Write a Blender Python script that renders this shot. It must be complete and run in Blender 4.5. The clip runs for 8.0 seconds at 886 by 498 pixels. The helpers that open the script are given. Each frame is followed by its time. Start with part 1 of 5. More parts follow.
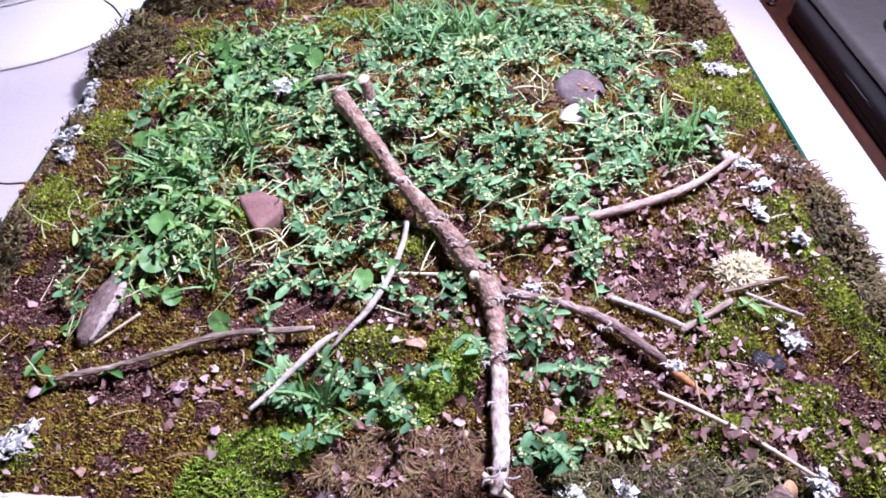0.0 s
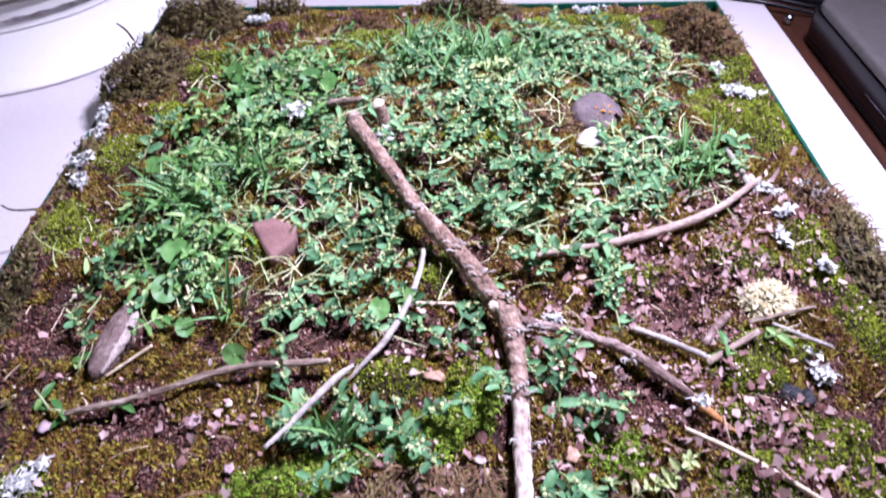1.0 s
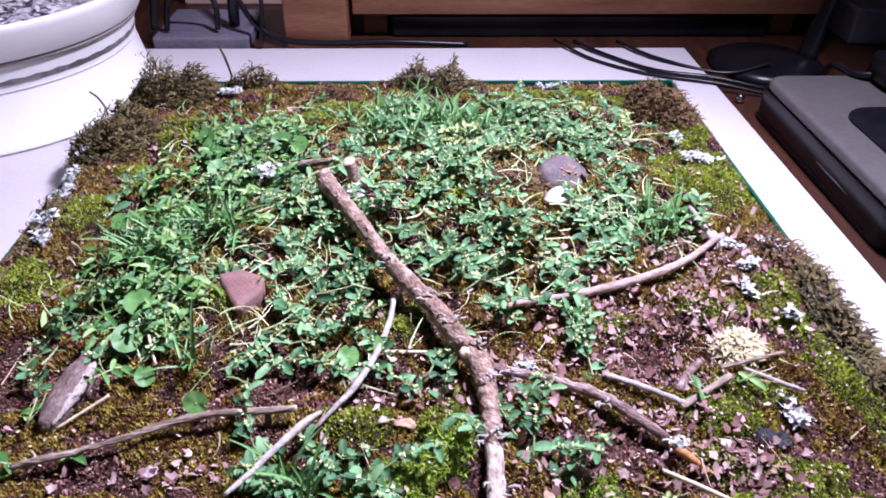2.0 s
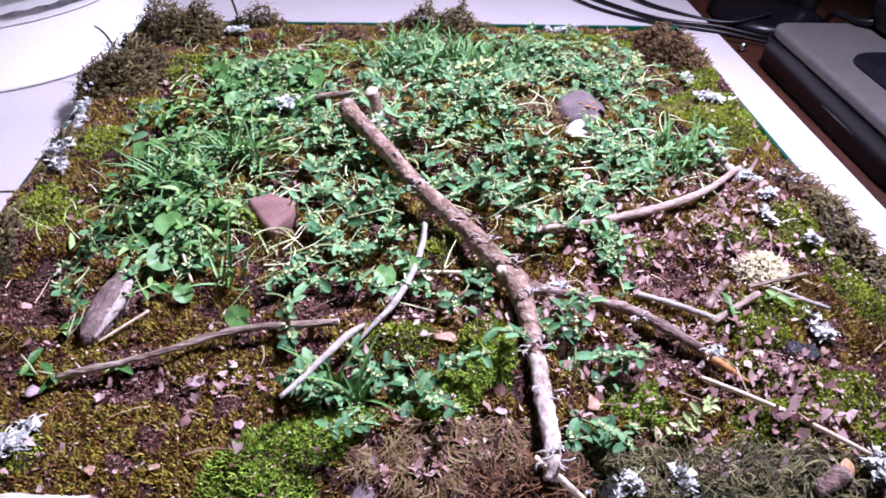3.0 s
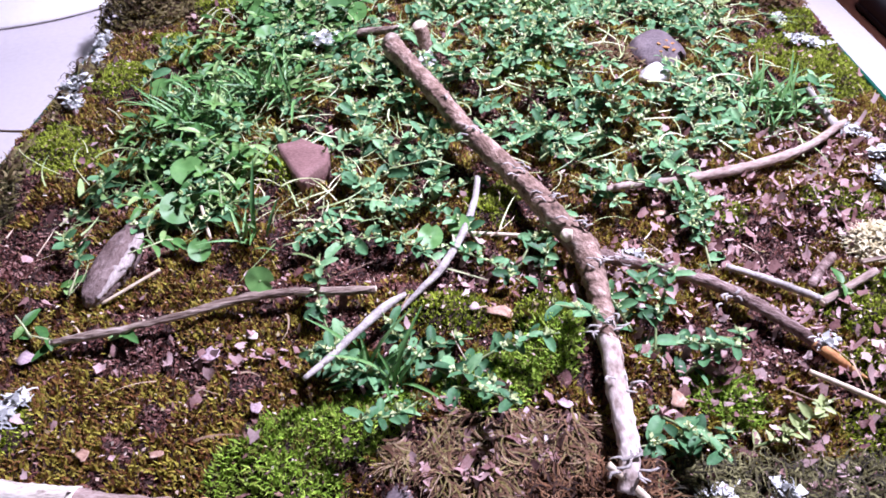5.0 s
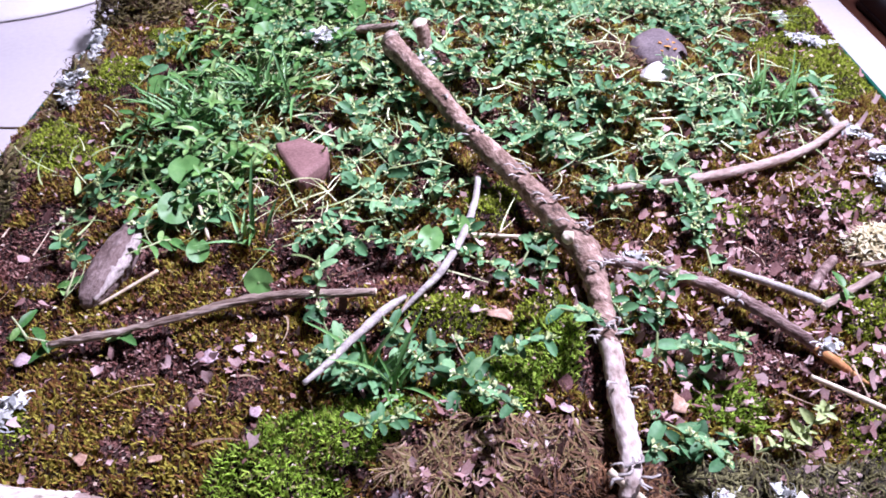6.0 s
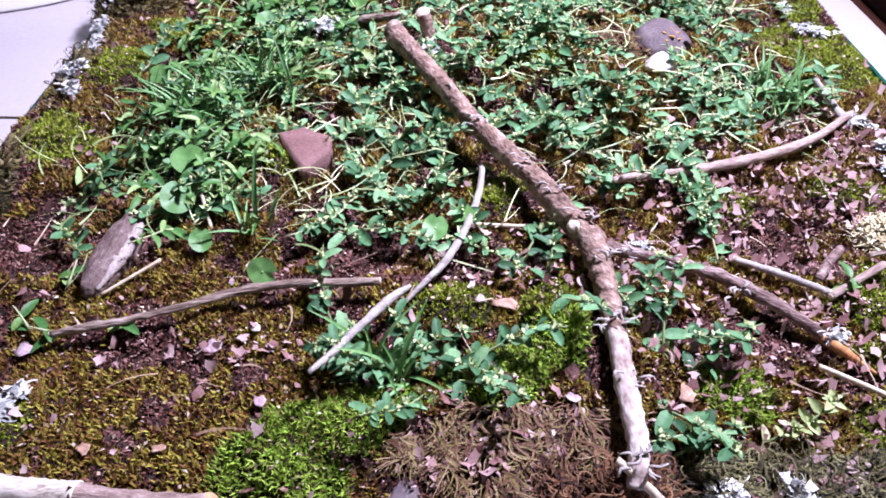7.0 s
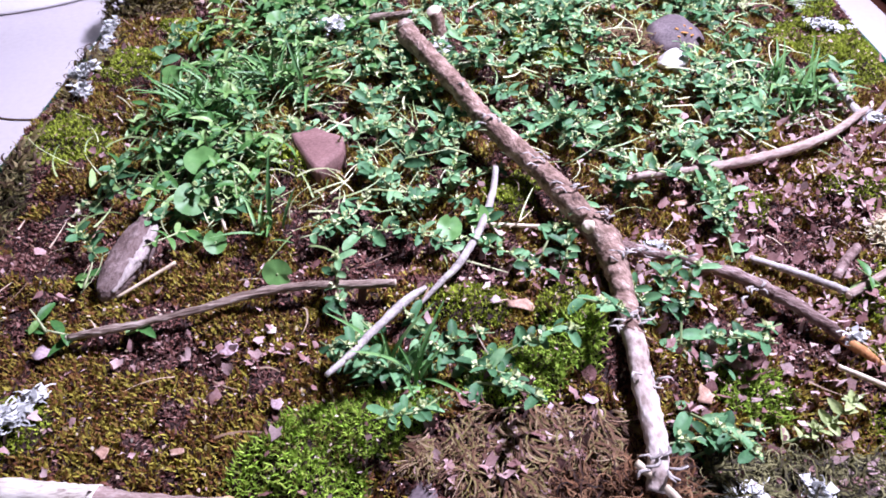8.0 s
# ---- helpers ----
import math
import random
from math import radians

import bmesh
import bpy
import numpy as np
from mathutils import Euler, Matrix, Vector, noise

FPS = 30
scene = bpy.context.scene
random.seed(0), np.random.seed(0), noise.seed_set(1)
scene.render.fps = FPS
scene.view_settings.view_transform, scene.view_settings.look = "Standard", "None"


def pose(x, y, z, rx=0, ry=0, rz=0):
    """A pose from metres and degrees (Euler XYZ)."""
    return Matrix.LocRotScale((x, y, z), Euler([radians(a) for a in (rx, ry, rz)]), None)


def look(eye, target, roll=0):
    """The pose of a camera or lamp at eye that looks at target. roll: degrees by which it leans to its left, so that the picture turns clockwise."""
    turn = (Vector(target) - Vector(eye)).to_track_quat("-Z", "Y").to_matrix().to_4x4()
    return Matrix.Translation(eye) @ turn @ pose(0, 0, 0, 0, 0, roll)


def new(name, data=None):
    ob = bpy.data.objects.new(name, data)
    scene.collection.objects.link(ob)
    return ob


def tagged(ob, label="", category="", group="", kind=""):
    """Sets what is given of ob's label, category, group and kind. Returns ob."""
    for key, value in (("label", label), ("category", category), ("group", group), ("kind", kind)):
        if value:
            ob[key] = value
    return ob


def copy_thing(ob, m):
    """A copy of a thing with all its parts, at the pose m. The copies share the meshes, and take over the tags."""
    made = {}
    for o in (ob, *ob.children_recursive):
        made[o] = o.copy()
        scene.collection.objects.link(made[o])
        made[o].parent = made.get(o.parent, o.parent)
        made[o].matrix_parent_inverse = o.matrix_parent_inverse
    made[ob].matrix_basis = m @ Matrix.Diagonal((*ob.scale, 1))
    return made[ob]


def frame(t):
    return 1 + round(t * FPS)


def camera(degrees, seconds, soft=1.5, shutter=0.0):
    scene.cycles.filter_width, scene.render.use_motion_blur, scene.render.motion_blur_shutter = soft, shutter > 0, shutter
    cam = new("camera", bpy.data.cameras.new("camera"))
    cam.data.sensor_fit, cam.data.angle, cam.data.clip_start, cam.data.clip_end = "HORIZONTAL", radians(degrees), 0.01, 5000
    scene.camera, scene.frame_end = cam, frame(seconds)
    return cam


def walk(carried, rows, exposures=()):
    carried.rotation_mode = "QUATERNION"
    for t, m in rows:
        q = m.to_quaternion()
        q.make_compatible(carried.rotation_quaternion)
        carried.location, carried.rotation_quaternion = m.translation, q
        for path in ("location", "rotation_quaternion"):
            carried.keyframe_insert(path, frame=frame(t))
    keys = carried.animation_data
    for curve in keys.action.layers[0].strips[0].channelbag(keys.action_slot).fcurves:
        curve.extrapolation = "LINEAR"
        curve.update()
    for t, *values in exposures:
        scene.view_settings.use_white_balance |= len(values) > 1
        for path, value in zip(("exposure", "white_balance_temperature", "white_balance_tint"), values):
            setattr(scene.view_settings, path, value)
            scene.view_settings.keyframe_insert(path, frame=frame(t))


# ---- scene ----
cam = camera(63.0, 8.0, soft=1.7, shutter=0.25)
PATH = [
    (0, (0.013, -0.382, 0.262), (0.007, 1.050, -1.135), -0.6),
    (0.5, (0.011, -0.381, 0.264), (0.010, 1.045, -1.138), -0.4),
    (0.8, (0.006, -0.379, 0.260), (0.013, 1.036, -1.154), -0.1),
    (1, (0.008, -0.372, 0.262), (-0.017, 1.086, -1.106), -1.2),
    (1.2, (0.008, -0.370, 0.265), (-0.019, 1.161, -1.022), -1.3),
    (2.3, (0.004, -0.396, 0.238), (0.117, 1.229, -0.922), 2.1),
    (2.5, (-0.008, -0.402, 0.237), (0.113, 1.197, -0.957), 3.1),
    (2.7, (-0.011, -0.403, 0.225), (0.072, 1.171, -1.006), 0.4),
    (3, (-0.022, -0.400, 0.226), (0.117, 1.175, -1.000), 2.5),
    (3.5, (-0.025, -0.402, 0.222), (0.106, 1.167, -1.010), 2.8),
    (3.9, (-0.029, -0.393, 0.213), (0.066, 1.180, -1.019), 2.1),
    (4, (-0.030, -0.382, 0.211), (0.036, 1.160, -1.061), 1.4),
    (4.2, (-0.013, -0.366, 0.200), (0.030, 1.138, -1.118), 0.1),
    (4.5, (-0.014, -0.369, 0.198), (0.016, 1.142, -1.113), 1.0),
    (4.7, (-0.020, -0.367, 0.197), (0.002, 1.141, -1.116), 1.2),
    (5.8, (-0.027, -0.360, 0.201), (0.027, 1.132, -1.130), 2.7),
    (6, (-0.026, -0.360, 0.199), (0.012, 1.130, -1.134), 2.1),
    (6.5, (-0.026, -0.358, 0.195), (0.010, 1.125, -1.147), 1.9),
    (7, (-0.028, -0.360, 0.196), (0.013, 1.122, -1.147), 2.2),
    (7.5, (-0.030, -0.362, 0.199), (0.007, 1.121, -1.143), 1.8),
    (8, (-0.031, -0.358, 0.197), (-0.008, 1.114, -1.156), 1.4),
]
walk(cam, [(t, look(eye, target, roll)) for t, eye, target, roll in PATH])


# ---- world and light ----
world = bpy.data.worlds.new("world")
scene.world = world
world.use_nodes = True
wn = world.node_tree.nodes
sky = wn.new("ShaderNodeTexSky")
sky.sky_type, sky.sun_disc = "NISHITA", False
sky.sun_elevation, sky.sun_rotation = radians(40), radians(120)
world.node_tree.links.new(sky.outputs[0], wn["Background"].inputs[0])
wn["Background"].inputs[1].default_value = 0.05


def area(name, power, size, m, col):
    la = bpy.data.lights.new(name, "AREA")
    la.shape, la.size, la.energy, la.color = "DISK", size, power, col
    ob = new(name, la)
    ob.matrix_basis = m
    return ob


LAMP_AT = (0.27, 0.04, 0.65)
LAMP_TO = (-0.03, -0.10, 0)
lit = area("lamp_light", 7.5, 0.09, look(LAMP_AT, LAMP_TO), (0.755, 0.73, 1.0))
lit.data.spread = radians(110)
# soft fill added in the unseen south opening, from no known source
wl = area("fill_light", 0.7, 0.9, look((-0.3, -1.72, 0.75), (0, 0, 0)), (0.85, 0.85, 1.0))
scene.view_settings.exposure = 0.0

# ---- materials ----


def mat(name, stops, scale=60.0, fine=600.0, rough=0.75, bump=0.3, stretch=(1, 1, 1), metal=0.0, per=0.0, spec=0.4,
        dist=0.001, sub=0.0, turn=None):
    """Noise of two scales through a colour ramp; per: how far single pieces differ; turn: heading of the grain, along which stretch x runs."""
    m = bpy.data.materials.new(name)
    m.use_nodes = True
    nt = m.node_tree
    n, l = nt.nodes, nt.links
    b = n["Principled BSDF"]
    tc = n.new("ShaderNodeTexCoord")
    mp = n.new("ShaderNodeMapping")
    mp.inputs["Scale"].default_value = stretch
    if turn is not None:
        mp.vector_type = "TEXTURE"
        mp.inputs["Rotation"].default_value = (0, 0, radians(turn))
        mp.inputs["Scale"].default_value = [1 / k for k in stretch]
    l.new(tc.outputs["Object"], mp.inputs[0])
    a, c = n.new("ShaderNodeTexNoise"), n.new("ShaderNodeTexNoise")
    for t, sc in ((a, scale), (c, fine)):
        t.inputs["Scale"].default_value = sc
        t.inputs["Detail"].default_value = 4
        l.new(mp.outputs[0], t.inputs["Vector"])
    mix = n.new("ShaderNodeMath")
    mix.operation = "MULTIPLY_ADD"
    mix.inputs[1].default_value = 0.55
    l.new(a.outputs[0], mix.inputs[0])
    half = n.new("ShaderNodeMath")
    half.operation = "MULTIPLY"
    half.inputs[1].default_value = 0.45
    l.new(c.outputs[0], half.inputs[0])
    l.new(half.outputs[0], mix.inputs[2])
    fac = mix.outputs[0]
    if per:
        rnd = n.new("ShaderNodeNewGeometry").outputs["Random Per Island"] if per > 0 else n.new("ShaderNodeObjectInfo").outputs["Random"]
        k = n.new("ShaderNodeMath")
        k.operation = "MULTIPLY_ADD"
        k.inputs[1].default_value = abs(per)
        l.new(rnd, k.inputs[0])
        off = n.new("ShaderNodeMath")
        off.operation = "SUBTRACT"
        off.inputs[1].default_value = abs(per) / 2
        l.new(fac, off.inputs[0])
        l.new(off.outputs[0], k.inputs[2])
        fac = k.outputs[0]
    ramp = n.new("ShaderNodeValToRGB")
    lo, hi = (0.3, 0.7) if not per else (0.5 - abs(per) * 0.55, 0.5 + abs(per) * 0.55)
    els = ramp.color_ramp.elements
    while len(els) < len(stops):
        els.new(0.5)
    for i, col in enumerate(stops):
        els[i].position = lo + (hi - lo) * i / max(1, len(stops) - 1)
        els[i].color = (*col, 1)
    l.new(fac, ramp.inputs[0])
    l.new(ramp.outputs[0], b.inputs["Base Color"])
    b.inputs["Roughness"].default_value = rough
    b.inputs["Metallic"].default_value = metal
    b.inputs["Specular IOR Level"].default_value = spec
    if sub:
        b.inputs["Subsurface Weight"].default_value = sub
    if bump:
        bp = n.new("ShaderNodeBump")
        bp.inputs["Strength"].default_value = bump
        bp.inputs["Distance"].default_value = dist
        l.new(mix.outputs[0], bp.inputs["Height"])
        l.new(bp.outputs[0], b.inputs["Normal"])
    return m


M_SOIL = mat("soil", [(0.008, 0.004, 0.004), (0.028, 0.012, 0.010), (0.07, 0.035, 0.03)], 120, 900, 0.9, 0.9, dist=0.003)
M_BRIGHT = mat("bright_moss", [(0.10, 0.115, 0.010), (0.21, 0.25, 0.017), (0.30, 0.38, 0.028), (0.43, 0.51, 0.06)], 70, 420, 0.75, 0, per=0.45)
M_VIVID = mat("vivid_moss", [(0.11, 0.08, 0.012), (0.15, 0.24, 0.018), (0.25, 0.42, 0.035), (0.43, 0.56, 0.09)], 90, 500, 0.7, 0, per=0.5)
M_OLIVE = mat("olive_moss", [(0.06, 0.018, 0.008), (0.21, 0.08, 0.024), (0.26, 0.20, 0.024), (0.46, 0.40, 0.06)], 80, 420, 0.75, 0, per=0.55)
M_BROWN = mat("brown_moss", [(0.022, 0.007, 0.006), (0.11, 0.034, 0.026), (0.20, 0.08, 0.065), (0.38, 0.22, 0.19)], 80, 420, 0.8, 0, per=0.55)
M_TAN = mat("tan_moss", [(0.03, 0.012, 0.008), (0.12, 0.055, 0.032), (0.24, 0.13, 0.075), (0.22, 0.19, 0.055), (0.40, 0.28, 0.18)], 90, 500, 0.7, 0, per=0.75)
M_RED = mat("russet_moss", [(0.016, 0.006, 0.004), (0.085, 0.03, 0.014), (0.19, 0.085, 0.036), (0.34, 0.20, 0.11)], 60, 600, 0.7, 0, per=0.75)
M_DARKM = mat("dark_green_moss", [(0.010, 0.008, 0.004), (0.045, 0.035, 0.015), (0.12, 0.11, 0.035), (0.30, 0.28, 0.13)], 60, 600, 0.7, 0, per=0.8)
M_CURL = mat("curly_moss", [(0.014, 0.007, 0.005), (0.07, 0.038, 0.018), (0.13, 0.11, 0.03), (0.26, 0.2, 0.1)], 60, 600, 0.7, 0, per=0.8)
M_CURLR = mat("russet_curly_moss", [(0.02, 0.006, 0.004), (0.10, 0.04, 0.018), (0.17, 0.095, 0.04), (0.12, 0.115, 0.025)], 60, 600, 0.7, 0, per=0.8)
M_LITTER = mat("pink_scales", [(0.09, 0.032, 0.03), (0.27, 0.135, 0.125), (0.44, 0.28, 0.27), (0.62, 0.46, 0.45)], 200, 1500, 0.65, 0.2, per=0.8)
M_CRUMB = mat("plant_crumb", [(0.03, 0.012, 0.01), (0.16, 0.075, 0.06), (0.3, 0.26, 0.08), (0.5, 0.36, 0.3), (0.75, 0.66, 0.55)], 60, 600, 0.7, 0, per=0.9)
M_RUNNER = mat("runner_stem", [(0.1, 0.17, 0.05), (0.26, 0.36, 0.14), (0.5, 0.55, 0.28), (0.62, 0.6, 0.4)], 60, 600, 0.5, 0, per=0.8)
M_NEEDLE = mat("dry_stem", [(0.2, 0.1, 0.06), (0.5, 0.36, 0.25), (0.75, 0.65, 0.52)], 200, 1500, 0.6, 0.1, per=0.7)
M_LIMB = mat("limb_bark", [(0.05, 0.027, 0.021), (0.19, 0.115, 0.088), (0.36, 0.245, 0.20), (0.66, 0.52, 0.46)], 170, 640, 0.85, 0.9, (0.7, 1.2, 1.2), dist=0.002, turn=-57)
M_GREYBARK = mat("grey_bark", [(0.16, 0.10, 0.085), (0.38, 0.28, 0.24), (0.60, 0.50, 0.45)], 150, 650, 0.8, 0.7, (0.4, 1.3, 1.3), dist=0.0015, turn=25)
M_LIMBPALE = mat("pale_limb_bark", [(0.16, 0.10, 0.08), (0.44, 0.345, 0.305), (0.69, 0.605, 0.57), (0.80, 0.74, 0.71)], 140, 460, 0.8, 0.8, (0.6, 1.1, 1.1), dist=0.0015, turn=-92)
M_FORK = mat("dark_fork_bark", [(0.04, 0.022, 0.02), (0.15, 0.09, 0.08), (0.30, 0.21, 0.19), (0.55, 0.45, 0.42)], 170, 650, 0.85, 0.9, (0.5, 1.3, 1.3), dist=0.002, turn=-35)
M_SEAM = mat("faint_seam", [(0.5, 0.46, 0.46), (0.6, 0.56, 0.56)], 40, 500, 0.8, 0)
M_BROWNSTICK = mat("brown_stick", [(0.035, 0.02, 0.017), (0.17, 0.115, 0.09), (0.38, 0.29, 0.24), (0.66, 0.57, 0.51)], 170, 700, 0.8, 0.9, (0.22, 1.5, 1.5), dist=0.002, turn=12)
M_PALE = mat("pale_twig", [(0.18, 0.15, 0.14), (0.38, 0.34, 0.32), (0.62, 0.57, 0.54)], 200, 900, 0.7, 0.6, dist=0.001)
M_STRAW = mat("straw", [(0.45, 0.34, 0.22), (0.66, 0.54, 0.4), (0.8, 0.7, 0.58)], 200, 900, 0.6, 0.3)
M_CUT = mat("cut_wood", [(0.42, 0.2, 0.1), (0.62, 0.36, 0.2), (0.75, 0.52, 0.33)], 300, 1500, 0.7, 0.4)
M_ORANGE = mat("split_wood", [(0.3, 0.1, 0.03), (0.6, 0.3, 0.12), (0.75, 0.5, 0.28)], 150, 900, 0.7, 0.5, (1, 0.3, 1))
M_CUTPALE = mat("pale_cut_wood", [(0.6, 0.48, 0.36), (0.8, 0.7, 0.58)], 300, 1500, 0.7, 0.3)
M_BIRCH = mat("birch_bark", [(0.16, 0.10, 0.08), (0.66, 0.58, 0.5), (0.78, 0.72, 0.65), (0.84, 0.79, 0.73)], 110, 700, 0.65, 0.6, (0.5, 1.5, 1.5), dist=0.001)
M_ROUNDLOG = mat("brown_birch_bark", [(0.14, 0.085, 0.07), (0.38, 0.27, 0.24), (0.62, 0.52, 0.48)], 130, 800, 0.7, 0.9, (0.6, 1.4, 1.4), dist=0.002)
M_STONE = mat("red_stone", [(0.14, 0.07, 0.066), (0.24, 0.128, 0.12), (0.34, 0.2, 0.185)], 90, 900, 0.8, 0.5, dist=0.0008)
M_GREYST = mat("grey_stone", [(0.07, 0.05, 0.055), (0.15, 0.115, 0.125), (0.26, 0.21, 0.21)], 80, 900, 0.75, 0.5, dist=0.0008)
M_ORSPOT = mat("orange_crust", [(0.35, 0.13, 0.03), (0.65, 0.33, 0.1)], 300, 1500, 0.85, 0.5)
M_QUARTZ = mat("white_stone", [(0.55, 0.5, 0.47), (0.8, 0.77, 0.74), (0.88, 0.86, 0.84)], 120, 900, 0.6, 0.5)
M_CHAR = mat("charcoal", [(0.006, 0.006, 0.01), (0.018, 0.018, 0.026), (0.045, 0.045, 0.06)], 200, 1200, 0.4, 1.0, dist=0.002)
M_LICHEN = mat("white_lichen", [(0.36, 0.37, 0.36), (0.66, 0.67, 0.66), (0.84, 0.84, 0.83)], 200, 1200, 0.8, 0.3, per=0.6)
M_YLICHEN = mat("cream_lichen", [(0.4, 0.33, 0.17), (0.68, 0.6, 0.38), (0.8, 0.75, 0.55)], 200, 1200, 0.8, 0.3, per=0.6)
M_BARKCH = mat("bark_chunk", [(0.05, 0.028, 0.026), (0.14, 0.09, 0.082), (0.23, 0.165, 0.155), (0.42, 0.33, 0.31)], 130, 600, 0.85, 0.9, (0.8, 1.1, 1.1), dist=0.002, turn=76)
M_BARKPALE = mat("pale_bark_side", [(0.20, 0.15, 0.14), (0.44, 0.37, 0.345), (0.64, 0.57, 0.54)], 200, 900, 0.8, 0.7, (1.5, 0.5, 1.5))
M_LEAF = mat("blue_green_leaf", [(0.028, 0.082, 0.034), (0.068, 0.175, 0.074), (0.12, 0.275, 0.118), (0.24, 0.41, 0.2)], 150, 700, 0.55, 0.25, per=-0.8, spec=0.25, dist=0.0005)
M_LEAFG = mat("green_leaf", [(0.035, 0.11, 0.03), (0.08, 0.21, 0.05), (0.16, 0.31, 0.085), (0.34, 0.47, 0.19)], 150, 700, 0.48, 0.25, per=-0.8, spec=0.35, dist=0.0005)
M_GRASS = mat("grass_blade", [(0.05, 0.14, 0.04), (0.12, 0.28, 0.08), (0.24, 0.42, 0.16)], 150, 700, 0.45, 0.2, per=-0.8, spec=0.5)
M_ROUND = mat("round_leaf", [(0.06, 0.17, 0.045), (0.11, 0.26, 0.07), (0.18, 0.36, 0.11)], 140, 500, 0.46, 0.3, per=-0.6, spec=0.35, dist=0.0005)
M_STEM = mat("plant_stem", [(0.14, 0.2, 0.07), (0.3, 0.38, 0.17), (0.5, 0.52, 0.3)], 120, 700, 0.5, 0.2, per=-0.6)
M_BUD = mat("pale_bud", [(0.28, 0.36, 0.13), (0.46, 0.53, 0.24), (0.62, 0.66, 0.38)], 200, 900, 0.5, 0.2, per=0.6)
M_TRAY = mat("green_plastic", [(0.0, 0.05, 0.03), (0.003, 0.08, 0.05), (0.006, 0.11, 0.07)], 30, 900, 0.4, 0.15)
M_SHEET = mat("white_board", [(0.53, 0.485, 0.505), (0.59, 0.545, 0.565), (0.63, 0.585, 0.605)], 9, 300, 0.55, 0.1)
M_BUCKET = mat("white_plastic", [(0.78, 0.75, 0.74), (0.83, 0.81, 0.8), (0.86, 0.84, 0.83)], 8, 400, 0.35, 0.05)
M_GROOVE = mat("grey_brown_groove", [(0.3, 0.25, 0.25), (0.45, 0.4, 0.4)], 40, 500, 0.8, 0.2)
M_CLUT = mat("grey_fibre", [(0.2, 0.15, 0.16), (0.5, 0.47, 0.5), (0.8, 0.78, 0.8)], 60, 300, 0.8, 0.6)
M_TABLE = mat("brown_table_wood", [(0.018, 0.006, 0.004), (0.045, 0.014, 0.008), (0.085, 0.03, 0.016)], 14, 120, 0.45, 0.3, (6, 0.7, 1))
M_SHELF = mat("shelf_wood", [(0.10, 0.034, 0.018), (0.19, 0.075, 0.04), (0.27, 0.125, 0.07)], 14, 120, 0.5, 0.3, (0.7, 6, 6))
M_BLACK = mat("black_plastic", [(0.003, 0.003, 0.005), (0.007, 0.0065, 0.010), (0.014, 0.013, 0.018)], 30, 500, 0.3, 0.04, spec=0.3)
M_SILVER = mat("silver_lid", [(0.095, 0.085, 0.085), (0.122, 0.11, 0.11), (0.15, 0.135, 0.135)], 10, 200, 0.45, 0.02, metal=0.2)
M_LILAC = mat("lilac_grey", [(0.09, 0.08, 0.12), (0.15, 0.135, 0.18), (0.2, 0.185, 0.24)], 20, 300, 0.6, 0.2)
M_WALL = mat("wall_paint", [(0.6, 0.57, 0.55), (0.68, 0.65, 0.63)], 3, 90, 0.85, 0.1)
M_FLOOR = mat("floor_boards", [(0.2, 0.11, 0.06), (0.32, 0.19, 0.11)], 4, 60, 0.5, 0.2, (6, 0.6, 1))
M_METAL = mat("chrome", [(0.6, 0.6, 0.62), (0.75, 0.75, 0.78)], 40, 300, 0.15, 0, metal=1.0)

# ---- building helpers ----
from mathutils.bvhtree import BVHTree

rng = np.random.default_rng(7)
R = random.Random(11)


def root_of(ob):
    while ob.parent:
        ob = ob.parent
    return ob


def link_mesh(name, me, material, parent=None, label="", smooth=True):
    me.materials.append(material)
    if smooth:
        me.shade_smooth()
    ob = new(name, me)
    if parent:
        ob.parent = parent
        me.transform(Matrix.Translation(-root_of(parent).location))
    if label:
        ob["label"] = label
    return ob


def part(name, bm, material, parent=None, label="", smooth=True):
    me = bpy.data.meshes.new(name)
    bm.to_mesh(me)
    bm.free()
    return link_mesh(name, me, material, parent, label, smooth)


def thing(name, at, label, category, group="", kind=""):
    ob = new(name)
    ob.location = at
    ob.empty_display_size = 0.01
    return tagged(ob, label, category, group, kind)


def np_mesh(name, verts, faces):
    me = bpy.data.meshes.new(name)
    n, k = faces.shape
    me.vertices.add(len(verts))
    me.vertices.foreach_set("co", verts.astype(np.float32).ravel())
    me.loops.add(n * k)
    me.loops.foreach_set("vertex_index", faces.astype(np.int32).ravel())
    me.polygons.add(n)
    me.polygons.foreach_set("loop_start", np.arange(0, n * k, k, dtype=np.int32))
    me.update(calc_edges=True)
    return me


def vnoise(x, y, size, seed):
    """Smooth value noise from 0 to 1 on arrays."""
    g = np.random.default_rng(seed).random((64, 64))
    u, v = x / size + 31.3, y / size + 29.7
    i, j = np.floor(u).astype(int), np.floor(v).astype(int)
    f, h = u - i, v - j
    f, h = f * f * (3 - 2 * f), h * h * (3 - 2 * h)
    i, j, i2, j2 = i % 64, j % 64, (i + 1) % 64, (j + 1) % 64
    return (g[i, j] * (1 - f) + g[i2, j] * f) * (1 - h) + (g[i, j2] * (1 - f) + g[i2, j2] * f) * h


def blob(x, y, spots):
    """Greatest bump of the soft ellipses (x, y, rx, ry) at each point."""
    out = np.zeros_like(x)
    for cx, cy, rx, ry in spots:
        out = np.maximum(out, np.exp(-((x - cx) / rx) ** 2 - ((y - cy) / ry) ** 2))
    return out


